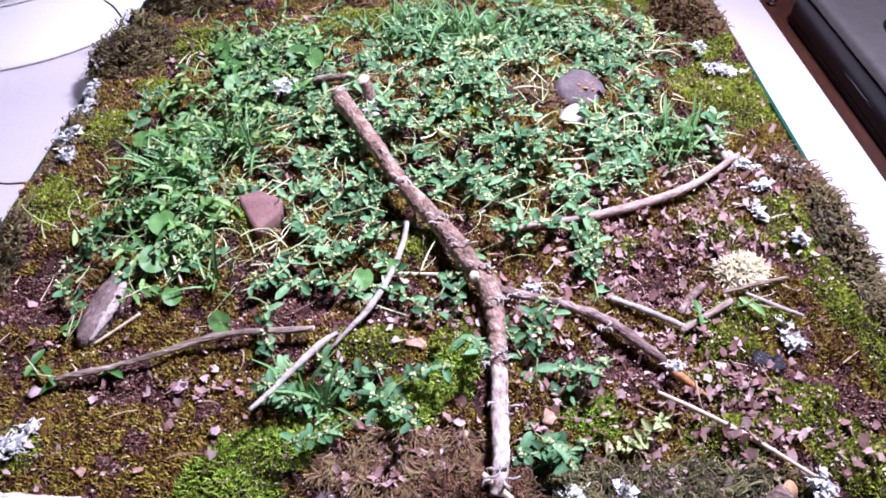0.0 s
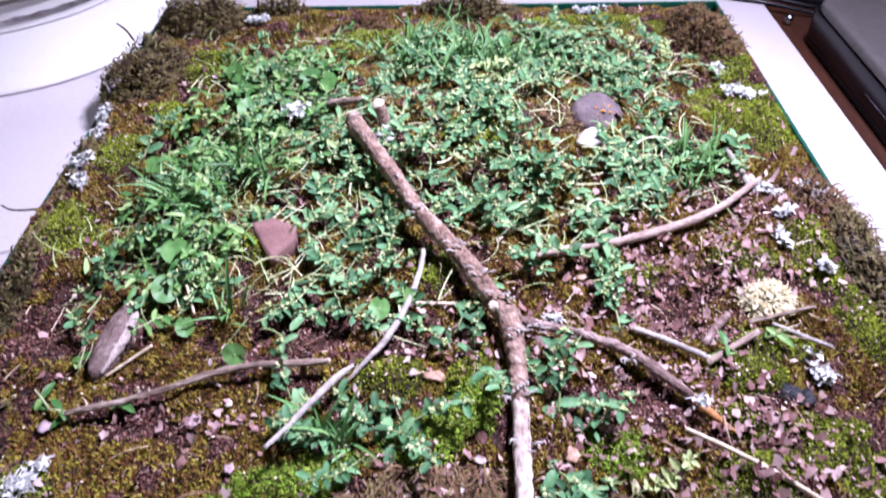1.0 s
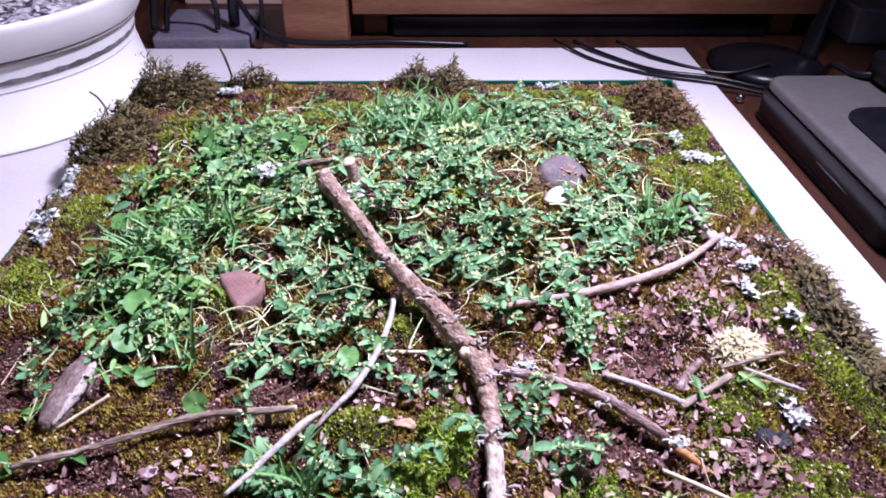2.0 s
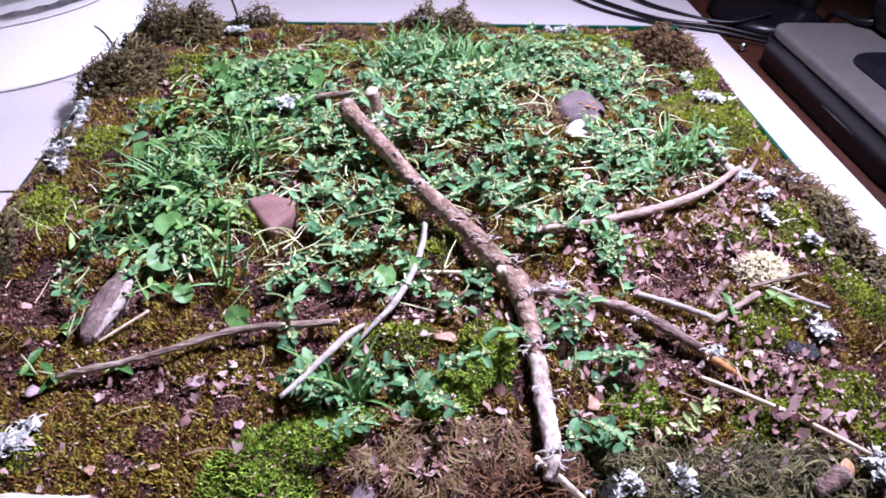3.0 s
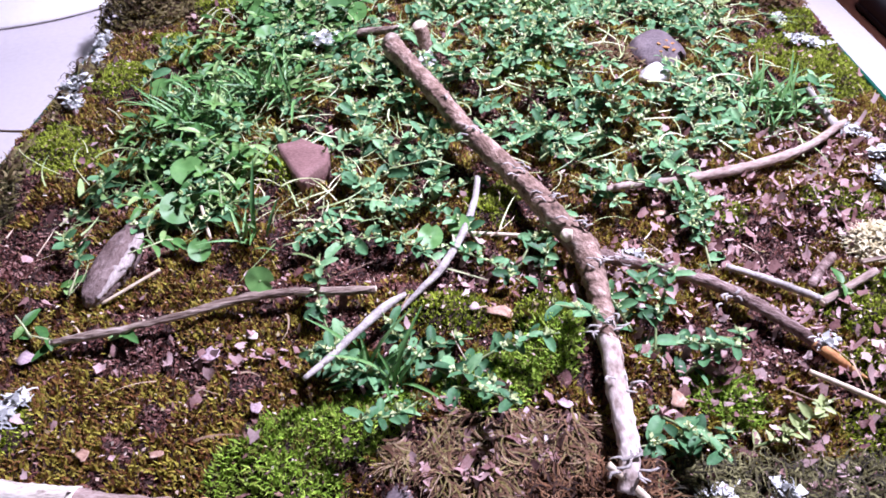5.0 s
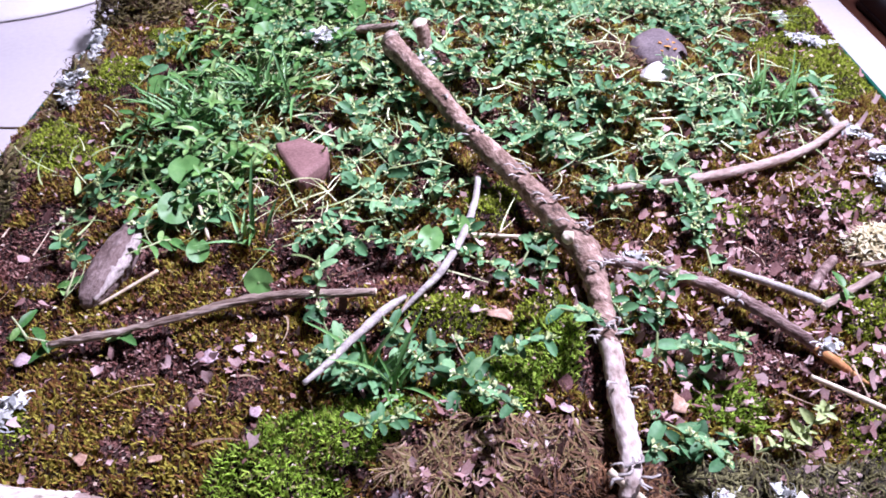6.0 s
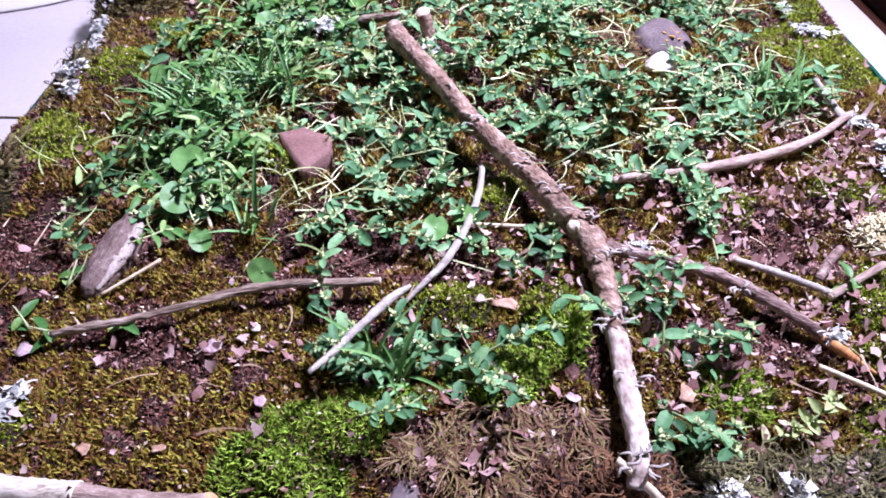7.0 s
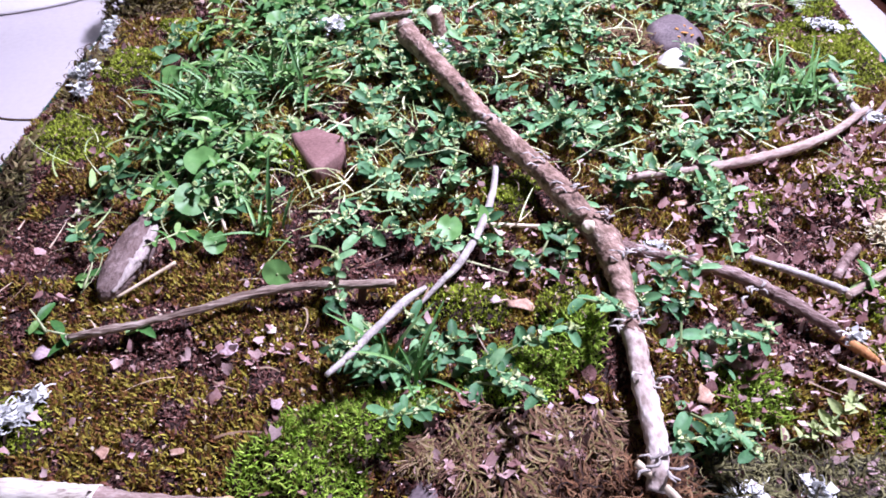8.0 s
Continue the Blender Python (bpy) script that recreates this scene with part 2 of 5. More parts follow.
TX, TY0, TY1 = 0.225, -0.26, 0.20
VIVID = [(0.072, -0.218, 0.015, 0.011), (-0.058, -0.234, 0.018, 0.011), (-0.068, -0.250, 0.020, 0.012), (-0.004, -0.212, 0.018, 0.012), (-0.042, -0.226, 0.014, 0.010),
         (0.018, -0.196, 0.012, 0.018), (-0.108, -0.104, 0.016, 0.010)]
BRIGHT = [(0.195, 0.020, 0.038, 0.042), (-0.050, 0.122, 0.045, 0.028), (0.155, -0.112, 0.018, 0.014), (0.193, -0.110, 0.014, 0.035),
          (0.199, -0.150, 0.015, 0.03), (0.208, -0.190, 0.015, 0.03), (-0.198, -0.086, 0.022, 0.026), (-0.192, -0.012, 0.018, 0.022),
          (0.017, -0.186, 0.012, 0.022), (-0.020, -0.181, 0.017, 0.013), (0.126, -0.230, 0.02, 0.012), (-0.090, -0.108, 0.016, 0.012),
          (0.115, 0.155, 0.06, 0.018), (0.205, 0.085, 0.018, 0.022), (-0.16, -0.235, 0.018, 0.012), (0.135, -0.18, 0.02, 0.014),
          (0.1, -0.125, 0.015, 0.012), (0.0, -0.125, 0.012, 0.014), (0.175, -0.24, 0.02, 0.02), (0.02, -0.02, 0.02, 0.016),
          (0.165, -0.215, 0.028, 0.018), (0.152, -0.165, 0.02, 0.012), (0.125, -0.205, 0.015, 0.01), (-0.16, 0.09, 0.02, 0.03), (-0.17, 0.03, 0.02, 0.02)]
BROWN = [(0.070, 0.000, 0.022, 0.018), (-0.115, -0.205, 0.045, 0.014), (0.180, -0.205, 0.02, 0.025), (0.05, 0.145, 0.05, 0.014),
         (0.075, -0.195, 0.028, 0.014), (-0.055, -0.158, 0.03, 0.018), (-0.08, 0.15, 0.03, 0.01), (-0.185, -0.15, 0.02, 0.03),
         (-0.02, -0.168, 0.02, 0.01), (0.11, -0.14, 0.03, 0.02), (0.1, 0.08, 0.03, 0.015), (-0.045, -0.212, 0.012, 0.02), (0.2, 0.13, 0.02, 0.02)]
TAN = [(-0.014, -0.238, 0.032, 0.014), (0.008, -0.236, 0.024, 0.014)]
RUSSET = [(0.022, -0.251, 0.016, 0.010)]
DARKG = [(0.095, -0.250, 0.05, 0.011), (0.06, -0.248, 0.02, 0.010), (-0.19, -0.225, 0.018, 0.03), (0.212, -0.125, 0.010, 0.06), (-0.212, -0.12, 0.012, 0.05)]
PLANTS = [(-0.125, -0.09, 0.055, 0.05), (-0.12, -0.03, 0.05, 0.05), (-0.105, 0.045, 0.045, 0.05), (-0.06, -0.02, 0.04, 0.05),
          (-0.06, -0.135, 0.045, 0.022), (-0.045, -0.085, 0.03, 0.03), (0.03, -0.03, 0.05, 0.05), (0.05, -0.085, 0.045, 0.025),
          (0.11, -0.045, 0.045, 0.03), (0.075, -0.068, 0.05, 0.028), (0.05, 0.035, 0.04, 0.03), (0.02, 0.07, 0.05, 0.04), (0.12, 0.07, 0.045, 0.05), (0.09, 0.10, 0.05, 0.03), (0.145, -0.03, 0.025, 0.025)]


def height(x, y):
    x, y = np.asarray(x, float), np.asarray(y, float)
    z = 0.003 + 0.010 * np.exp(-((x + 0.03) / 0.11) ** 2 - ((y + 0.0) / 0.12) ** 2) + 0.007 * np.exp(-((x + 0.10) / 0.08) ** 2 - ((y + 0.18) / 0.07) ** 2) + 0.006 * np.exp(-((x - 0.045) / 0.045) ** 2 - ((y + 0.205) / 0.05) ** 2)
    z = z + 0.014 * np.exp(-((x - 0.04) / 0.10) ** 2 - (y / 0.08) ** 2)
    z = z + 0.007 * (vnoise(x, y, 0.03, 1) - 0.5) + 0.004 * (vnoise(x, y, 0.011, 2) - 0.5)
    z = z + 0.006 * blob(x, y, BRIGHT) + 0.003 * blob(x, y, VIVID) - 0.002 * blob(x, y, BROWN)
    edge = np.minimum(np.minimum(TX - np.abs(x), y - TY0), TY1 - y)
    return z - 0.007 * np.exp(-np.maximum(edge, 0) / 0.006) - 0.005 * np.exp(-np.maximum(TY1 - y, 0) / 0.012)


def hz(x, y):
    return float(height(np.array([x]), np.array([y]))[0])


def spline(pts, step):
    """Points (x, y, z, r) smoothed to even steps."""
    p = np.array(pts, float)
    p = np.vstack([2 * p[0] - p[1], p, 2 * p[-1] - p[-2]])
    out = []
    for i in range(1, len(p) - 2):
        n = max(2, int(np.linalg.norm(p[i + 1, :3] - p[i, :3]) / step))
        for t in np.arange(n) / n:
            a, b, c, d = p[i - 1], p[i], p[i + 1], p[i + 2]
            out.append(0.5 * (2 * b + (c - a) * t + (2 * a - 5 * b + 4 * c - d) * t * t + (3 * b - a - 3 * c + d) * t ** 3))
    out.append(p[-2])
    return np.array(out)


def tube(pts, sides=10, step=0.003, rough=0.18, seed=0, caps=True, flat=1.0, fine=0.0015):
    """A knobbly tapered stick as a bmesh."""
    q = spline(pts, step)
    bm = bmesh.new()
    rings = []
    up = Vector((0.13, 0.21, 0.97))
    for i, (x, y, z, r) in enumerate(q):
        d = Vector(q[min(i + 1, len(q) - 1)][:3] - q[max(i - 1, 0)][:3]).normalized()
        s = d.cross(up).normalized()
        u = s.cross(d)
        ring = []
        for k in range(sides):
            a = 2 * math.pi * k / sides
            c = Vector((x, y, z)) + (s * math.cos(a) + u * math.sin(a) * flat) * r
            w = noise.noise(c / (r * 1.6 + 1e-5) + Vector((seed, 0, 0))) * rough + noise.noise(c / fine + Vector((0, seed, 0))) * rough * 0.6
            ring.append(bm.verts.new(Vector((x, y, z)) + (c - Vector((x, y, z))) * (1 + w)))
        rings.append(ring)
    for a, b in zip(rings, rings[1:]):
        for k in range(sides):
            bm.faces.new((a[k], a[(k + 1) % sides], b[(k + 1) % sides], b[k]))
    if caps:
        bm.faces.new(rings[0][::-1])
        bm.faces.new(rings[-1])
    bmesh.ops.recalc_face_normals(bm, faces=bm.faces)
    return bm


def disc_end(at, way, r, thick=0.0004, seed=0):
    """A thin slightly uneven cut face."""
    bm = bmesh.new()
    bmesh.ops.create_cone(bm, cap_ends=True, segments=14, radius1=r, radius2=r * 0.96, depth=thick)
    for v in bm.verts:
        v.co.x *= 1 + 0.12 * noise.noise(v.co * 300 + Vector((seed, 0, 0)))
        v.co.y *= 1 + 0.12 * noise.noise(v.co * 300 + Vector((0, seed, 0)))
    bm.transform(Matrix.Translation(at) @ Vector(way).to_track_quat("Z", "Y").to_matrix().to_4x4())
    return bm


def box(x0, y0, z0, x1, y1, z1, bevel=0.0, seg=2):
    bm = bmesh.new()
    bmesh.ops.create_cube(bm, size=1)
    bm.transform(Matrix.Translation(((x0 + x1) / 2, (y0 + y1) / 2, (z0 + z1) / 2)) @ Matrix.Diagonal((x1 - x0, y1 - y0, z1 - z0, 1)))
    if bevel:
        bmesh.ops.bevel(bm, geom=bm.edges[:], offset=bevel, segments=seg, affect="EDGES", profile=0.5)
    return bm


def lathe(profile, at, seg=64, close=False):
    bm = bmesh.new()
    rings = []
    for r, z in profile:
        rings.append([bm.verts.new((at[0] + r * math.cos(2 * math.pi * k / seg), at[1] + r * math.sin(2 * math.pi * k / seg), z)) for k in range(seg)])
    for a, b in zip(rings, rings[1:]):
        for k in range(seg):
            bm.faces.new((a[k], a[(k + 1) % seg], b[(k + 1) % seg], b[k]))
    bm.faces.new(rings[0][::-1])
    if close:
        bm.faces.new(rings[-1])
    bmesh.ops.recalc_face_normals(bm, faces=bm.faces)
    return bm


def rock(at, size, seed, turn=0, tilt=(0, 0), lo=0.5, hi=0.8):
    """An angular worn stone."""
    bm = bmesh.new()
    bmesh.ops.create_icosphere(bm, subdivisions=4, radius=1)
    rr = random.Random(seed)
    planes = [(Vector((rr.uniform(-1, 1), rr.uniform(-1, 1), rr.uniform(-0.6, 1))).normalized(), rr.uniform(lo, hi)) for _ in range(9)]
    for v in bm.verts:
        c = v.co.copy()
        for nrm, d in planes:
            over = c.dot(nrm) - d
            if over > 0:
                c -= nrm * over * 0.93
        c *= 1 + 0.05 * noise.noise(c * 2.5 + Vector((seed, 0, 0))) + 0.02 * noise.noise(c * 9)
        v.co = Vector((c.x * size[0], c.y * size[1], c.z * size[2])) * 1.25
    bm.transform(pose(*at, tilt[0], tilt[1], turn))
    return bm


# ---- room and table ----
ZT = -0.026


def slab(name, x0, y0, z0, x1, y1, z1, m, bevel=0.0):
    return tagged(part(name, box(x0, y0, z0, x1, y1, z1, bevel), m, smooth=False), kind="structure")


tagged(slab("floor", -1.9, -1.9, -0.80, 1.9, 1.9, -0.76, M_FLOOR), "brown floorboards under the table", "floor")
tagged(slab("ceiling", -1.9, -1.9, 1.70, 1.9, 1.9, 1.74, M_WALL), "plain off-white painted ceiling", "ceiling")
tagged(slab("wall_north", -1.9, 1.8, -0.76, 1.9, 1.9, 1.70, M_WALL), "plain off-white painted wall", "wall")
tagged(slab("wall_east", 1.8, -1.8, -0.76, 1.9, 1.8, 1.70, M_WALL), "plain off-white painted wall", "wall")
tagged(slab("wall_west", -1.9, -1.8, -0.76, -1.8, 1.8, 1.70, M_WALL), "plain off-white painted wall", "wall")
# wall is out of view; its opening is added to let sky and fill in
south = tagged(new("wall_south"), "unseen off-white wall with an opening added for fill light", "wall", kind="structure")
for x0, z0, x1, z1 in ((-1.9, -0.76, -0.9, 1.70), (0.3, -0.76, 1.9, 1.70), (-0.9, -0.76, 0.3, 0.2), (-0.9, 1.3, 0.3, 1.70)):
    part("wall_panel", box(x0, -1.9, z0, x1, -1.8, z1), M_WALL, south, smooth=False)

table = thing("table", (0, 0, ZT), "reddish brown wooden table under the white board", "table")
part("tabletop", box(-0.9, -0.55, ZT - 0.03, 0.9, 0.85, ZT, 0.002), M_TABLE, table, smooth=False)
for x, y in ((-0.84, -0.49), (0.84, -0.49), (-0.84, 0.79), (0.84, 0.79)):
    part("leg", box(x - 0.03, y - 0.03, -0.76, x + 0.03, y + 0.03, ZT - 0.03, 0.002), M_TABLE, table, smooth=False)
tagged(part("white_board", box(-0.75, -0.5, ZT, 0.284, 0.337, -0.02, 0.001), M_SHEET, smooth=False),
       "white smooth board lying on the brown table", "board")
lamp = thing("desk_lamp", (0.85, 0.75, ZT), "black desk lamp shining down on the tray", "lamp")
part("base", lathe([(0.09, ZT), (0.09, ZT + 0.015), (0.02, ZT + 0.025)], (0.8, 0.7)), M_BLACK, lamp)
part("arm", tube([(0.8, 0.7, ZT + 0.02, 0.008), (0.82, 0.66, 0.4, 0.008), (0.70, 0.5, 0.75, 0.008), (0.26, 0.16, 0.775, 0.008)], 10, 0.03, 0), M_BLACK, lamp)
bm = lathe([(0.02, 0.09), (0.05, 0.05), (0.075, 0.0), (0.085, -0.03), (0.082, -0.03), (0.072, 0.0), (0.048, 0.048), (0.018, 0.085)], (0, 0), 32)
bm.transform(look(LAMP_AT, LAMP_TO) @ pose(0, 0, 0.012))
shade = part("shade", bm, M_BLACK, lamp)
bulb = bmesh.new()
bmesh.ops.create_uvsphere(bulb, u_segments=20, v_segments=12, radius=0.02)
bulb.transform(look(LAMP_AT, LAMP_TO) @ pose(0, 0, 0.055))
part("bulb", bulb, M_BUCKET, shade, "white glass bulb")

# ---- tray ----
tray = thing("tray", (0, -0.03, -0.02), "shallow green plastic tray filled with moss on a white board", "tray")
part("base", box(-TX, TY0, -0.0196, TX, TY1, -0.017), M_TRAY, tray, smooth=False)
for x0, y0, x1, y1 in ((-TX - 0.0025, TY0, -TX, TY1), (TX, TY0, TX + 0.0025, TY1), (-TX - 0.0025, TY1, TX + 0.0025, TY1 + 0.0025), (-TX - 0.0025, TY0 - 0.0025, TX + 0.0025, TY0)):
    part("side_wall", box(x0, y0, -0.0198, x1, y1, 0.0008, 0.0008, 2), M_TRAY, tray, smooth=False)

gx, gy = np.meshgrid(np.linspace(-TX + 0.0008, TX - 0.0008, 181), np.linspace(TY0 + 0.0008, TY1 - 0.0008, 185))
gv = np.stack([gx.ravel(), gy.ravel(), height(gx.ravel(), gy.ravel())], 1)
ii = np.arange(181 * 185).reshape(185, 181)
gf = np.stack([ii[:-1, :-1], ii[:-1, 1:], ii[1:, 1:], ii[1:, :-1]], -1).reshape(-1, 4)
tagged(link_mesh("ground", np_mesh("ground", gv, gf), M_SOIL), "dark damp soil bed in the green tray", "soil", kind="structure")


# ---- moss carpets ----
def blades(pos, az, tilt, length, width, bend=0.25):
    """Folded pointed leaflets, one quad each."""
    d = np.stack([np.cos(az) * np.sin(tilt), np.sin(az) * np.sin(tilt), np.cos(tilt)], 1)
    s = np.stack([-np.sin(az), np.cos(az), np.zeros_like(az)], 1)
    n = np.cross(d, s)
    L, w = length[:, None], width[:, None]
    mid = pos + d * L * 0.45 + n * L * bend * 0.4
    v = np.stack([pos, mid - s * w, pos + d * L - n * L * bend * 0.2, mid + s * w], 1).reshape(-1, 3)
    return v, np.arange(len(v)).reshape(-1, 4)


def strands(pos, az, length, width, lift, curl, seg=4):
    """Thin arching ribbons."""
    n = len(pos)
    rows = []
    a = az.copy()
    p = pos.copy()
    for k in range(seg + 1):
        t = k / seg
        s = np.stack([-np.sin(a), np.cos(a), 0.4 * np.ones(n)], 1)
        w = (width * (1 - 0.7 * t))[:, None]
        rows += [p - s * w, p + s * w]
        step = (length / seg)[:, None]
        p = p + np.stack([np.cos(a), np.sin(a), lift * (1 - 1.7 * t)], 1) * step
        a = a + curl / seg
    v = np.stack(rows, 1)
    m = 2 * (seg + 1)
    base = (np.arange(n) * m)[:, None]
    f = np.concatenate([np.stack([base + 2 * k, base + 2 * k + 1, base + 2 * k + 3, base + 2 * k + 2], -1).reshape(n, 1, 4) for k in range(seg)], 1)
    return v.reshape(-1, 3), f.reshape(-1, 4)


N = 540000
px = rng.uniform(-TX + 0.001, TX - 0.001, N)
py = rng.uniform(TY0 + 0.001, TY1 - 0.001, N)
wob = 0.45 * (vnoise(px, py, 0.009, 5) - 0.5) + 0.35 * (vnoise(px, py, 0.003, 6) - 0.5)
score = np.stack([
    0.50 + 0.5 * (vnoise(px, py, 0.02, 8) - 0.5) + wob,
    blob(px, py, BRIGHT) * 1.35 + wob,
    blob(px, py, VIVID) * 1.6 + wob * 0.8,
    np.maximum(blob(px, py, BROWN), 0.62 * vnoise(px, py, 0.016, 9)) + 1.2 * (vnoise(px, py, 0.007, 10) - 0.5),
    blob(px, py, TAN) * 1.2 + wob,
    blob(px, py, RUSSET) * 1.2 + wob,
    blob(px, py, DARKG) * 1.1 + wob], 1)
kindof = score.argmax(1)
names = (("olive_moss", M_OLIVE, 2.9, 0.42, 0.6, "short olive and rust coloured moss carpet on the soil"),
         ("yellow_green_moss", M_BRIGHT, 1.9, 0.5, 0.55, "soft yellow-green moss cushions in the tray"),
         ("vivid_moss", M_VIVID, 3.4, 0.34, 0.7, "bright green feathery moss patch on the soil"),
         ("brown_moss", M_BROWN, 2.5, 0.48, 1.0, "dark red-brown withered moss and crumbs"))
for k, (nm, m, ln, wd, tl, lab) in enumerate(names):
    sel = np.where(kindof == k)[0]
    if k == 3:
        sel = sel[rng.random(len(sel)) < 0.75]
    pos = np.stack([px[sel], py[sel], height(px[sel], py[sel]) - 0.0006], 1)
    n = len(sel)
    v, f = blades(pos, rng.uniform(0, 6.283, n), rng.uniform(0.1, 1.0, n) ** 0.8 * tl * 1.5, rng.uniform(0.5, 1.4, n) * ln * 0.001, rng.uniform(0.6, 1.3, n) * wd * 0.001)
    tagged(link_mesh(nm, np_mesh(nm, v, f), m, smooth=False), lab, "moss", kind="stuff")
for k, (nm, m, ln, keep, lab) in enumerate((("tan_strand_moss", M_TAN, 8, 0.42, "tangled tan and straw coloured moss strands"),
                                            ("russet_moss", M_RED, 6, 0.5, "red-brown dead moss strands by the tray rim"),
                                            ("dark_green_moss", M_DARKM, 5, 0.6, "dark green feathery moss along the tray edge"))):
    sel = np.where(kindof == 4 + k)[0]
    sel = sel[rng.random(len(sel)) < keep]
    n = len(sel)
    X, Y = px[sel], py[sel]
    # strands lie in locks: neighbours share one heading and one rise
    lock = vnoise(X, Y, 0.0065, 61 + k)
    pos = np.stack([X, Y, height(X, Y) - 0.001 + 0.006 * vnoise(X, Y, 0.005, 71 + k) * rng.random(n)], 1)
    v, f = strands(pos, -1.57 + 4.2 * (lock - 0.5) + rng.normal(0, 0.32, n), rng.uniform(0.6, 1.3, n) * ln * 0.001, rng.uniform(0.22, 0.42, n) * 0.001,
                   0.25 + 0.7 * rng.random(n), 5.0 * (vnoise(X, Y, 0.007, 81 + k) - 0.5) + rng.normal(0, 0.8, n), 6)
    tagged(link_mesh(nm, np_mesh(nm, v, f), m, smooth=False), lab, "moss", kind="stuff")

# fallen scales and crumbs
LITTER = [(0.12, -0.115, 0.05, 0.03), (0.10, -0.15, 0.045, 0.02), (0.085, -0.21, 0.035, 0.015), (0.16, -0.07, 0.03, 0.025),
          (0.05, -0.165, 0.03, 0.02), (0.0, -0.16, 0.03, 0.012), (0.02, -0.235, 0.04, 0.012), (-0.095, -0.205, 0.025, 0.006), (0.14, -0.235, 0.05, 0.015), (0.10, -0.250, 0.05, 0.007), (0.130, -0.207, 0.03, 0.018), (0.112, -0.186, 0.025, 0.012), (-0.01, -0.245, 0.03, 0.006)]
n = 60000
lx, ly = rng.uniform(-0.215, 0.215, n), rng.uniform(-0.255, 0.19, n)
keep = rng.random(n) < 0.012 + 0.5 * blob(lx, ly, LITTER) * (0.1 + 1.3 * vnoise(lx, ly, 0.008, 21) ** 1.5)
lx, ly = lx[keep], ly[keep]
n = len(lx)
az = rng.uniform(0, 6.283, n)
tip, roll, curl = rng.normal(0, 0.7, n), rng.normal(0, 0.7, n), rng.normal(0.1, 0.5, n)
size = np.clip(np.exp(rng.normal(0, 0.5, n)) * 0.00125, 0.0005, 0.0025)
thin = rng.uniform(0.45, 1.0, n)
lz = height(lx, ly) + 0.0022 + rng.uniform(0, 0.0014, n)
ring = [np.stack([lx, ly, lz], 1)]
for k in range(9):
    a = 2 * math.pi * k / 9
    rr_ = size * (rng.uniform(0.55, 0.95, n) if k % 2 else rng.uniform(0.82, 1.32, n))
    u, w = np.cos(a) * rr_, np.sin(a) * rr_ * thin
    ring.append(np.stack([lx + np.cos(az) * u - np.sin(az) * w, ly + np.sin(az) * u + np.cos(az) * w, lz + u * tip + w * roll + curl * u * u / size], 1))
v = np.stack(ring, 1).reshape(-1, 3)
fan = np.array([(0, k + 1, (k + 1) % 9 + 1) for k in range(9)])
f = (np.arange(n)[:, None, None] * 10 + fan[None]).reshape(-1, 3)
tagged(link_mesh("fallen_scales", np_mesh("fallen_scales", v, f), M_LITTER, smooth=False),
       "pinkish brown dry scales and leaf scraps scattered on the moss", "leaf litter", kind="stuff")
n = 60000
cx_, cy_ = rng.uniform(-0.215, 0.215, n), rng.uniform(-0.257, 0.19, n)
keep = rng.random(n) < 0.03 + 0.6 * blob(cx_, cy_, LITTER) * vnoise(cx_, cy_, 0.012, 23)
cx_, cy_ = cx_[keep], cy_[keep]
n = len(cx_)
pos = np.stack([cx_, cy_, height(cx_, cy_) + 0.001 + rng.uniform(0, 0.0016, n)], 1)
v, f = blades(pos, rng.uniform(0, 6.283, n), rng.uniform(0.7, 1.8, n), rng.uniform(0.5, 2.6, n) * 0.001, rng.uniform(0.15, 0.5, n) * 0.001)
tagged(link_mesh("litter_crumbs", np_mesh("litter_crumbs", v, f), M_LITTER, smooth=False), "fine mauve-brown crumbs of broken scales on the moss", "leaf litter", kind="stuff")
n = 9000
cx_, cy_ = rng.uniform(-0.22, 0.22, n), rng.uniform(-0.258, 0.195, n)
pos = np.stack([cx_, cy_, height(cx_, cy_) + 0.0012], 1)
v, f = blades(pos, rng.uniform(0, 6.283, n), rng.uniform(0.5, 1.7, n), rng.uniform(0.6, 2.4, n) * 0.001, rng.uniform(0.25, 0.7, n) * 0.001)
tagged(link_mesh("plant_crumbs", np_mesh("plant_crumbs", v, f), M_CRUMB, smooth=False), "mixed pale and dark plant crumbs over the moss", "crumbs", kind="stuff")
n = 2600
rx_, ry_ = rng.uniform(-0.19, 0.18, n), rng.uniform(-0.17, 0.15, n)
keep = rng.random(n) < blob(rx_, ry_, PLANTS)
rx_, ry_ = rx_[keep], ry_[keep]
n = len(rx_)
pos = np.stack([rx_, ry_, height(rx_, ry_) + rng.uniform(0.001, 0.009, n)], 1)
v, f = strands(pos, rng.uniform(0, 6.283, n), rng.uniform(0.010, 0.028, n), rng.uniform(0.00025, 0.0005, n), rng.uniform(-0.1, 0.5, n), rng.normal(0, 0.9, n), 6)
tagged(link_mesh("runner_stems", np_mesh("runner_stems", v, f), M_RUNNER, smooth=False), "thin pale green creeping stems tangled through the leaves", "stems", kind="stuff")
n = 260
pos = np.stack([rng.uniform(-0.21, 0.21, n), rng.uniform(-0.255, 0.18, n), np.zeros(n)], 1)
pos[:, 2] = height(pos[:, 0], pos[:, 1]) + 0.003
v, f = strands(pos, rng.uniform(0, 6.283, n), rng.uniform(0.004, 0.016, n), rng.uniform(0.0002, 0.0004, n), rng.uniform(-0.1, 0.35, n), rng.normal(0, 0.5, n))
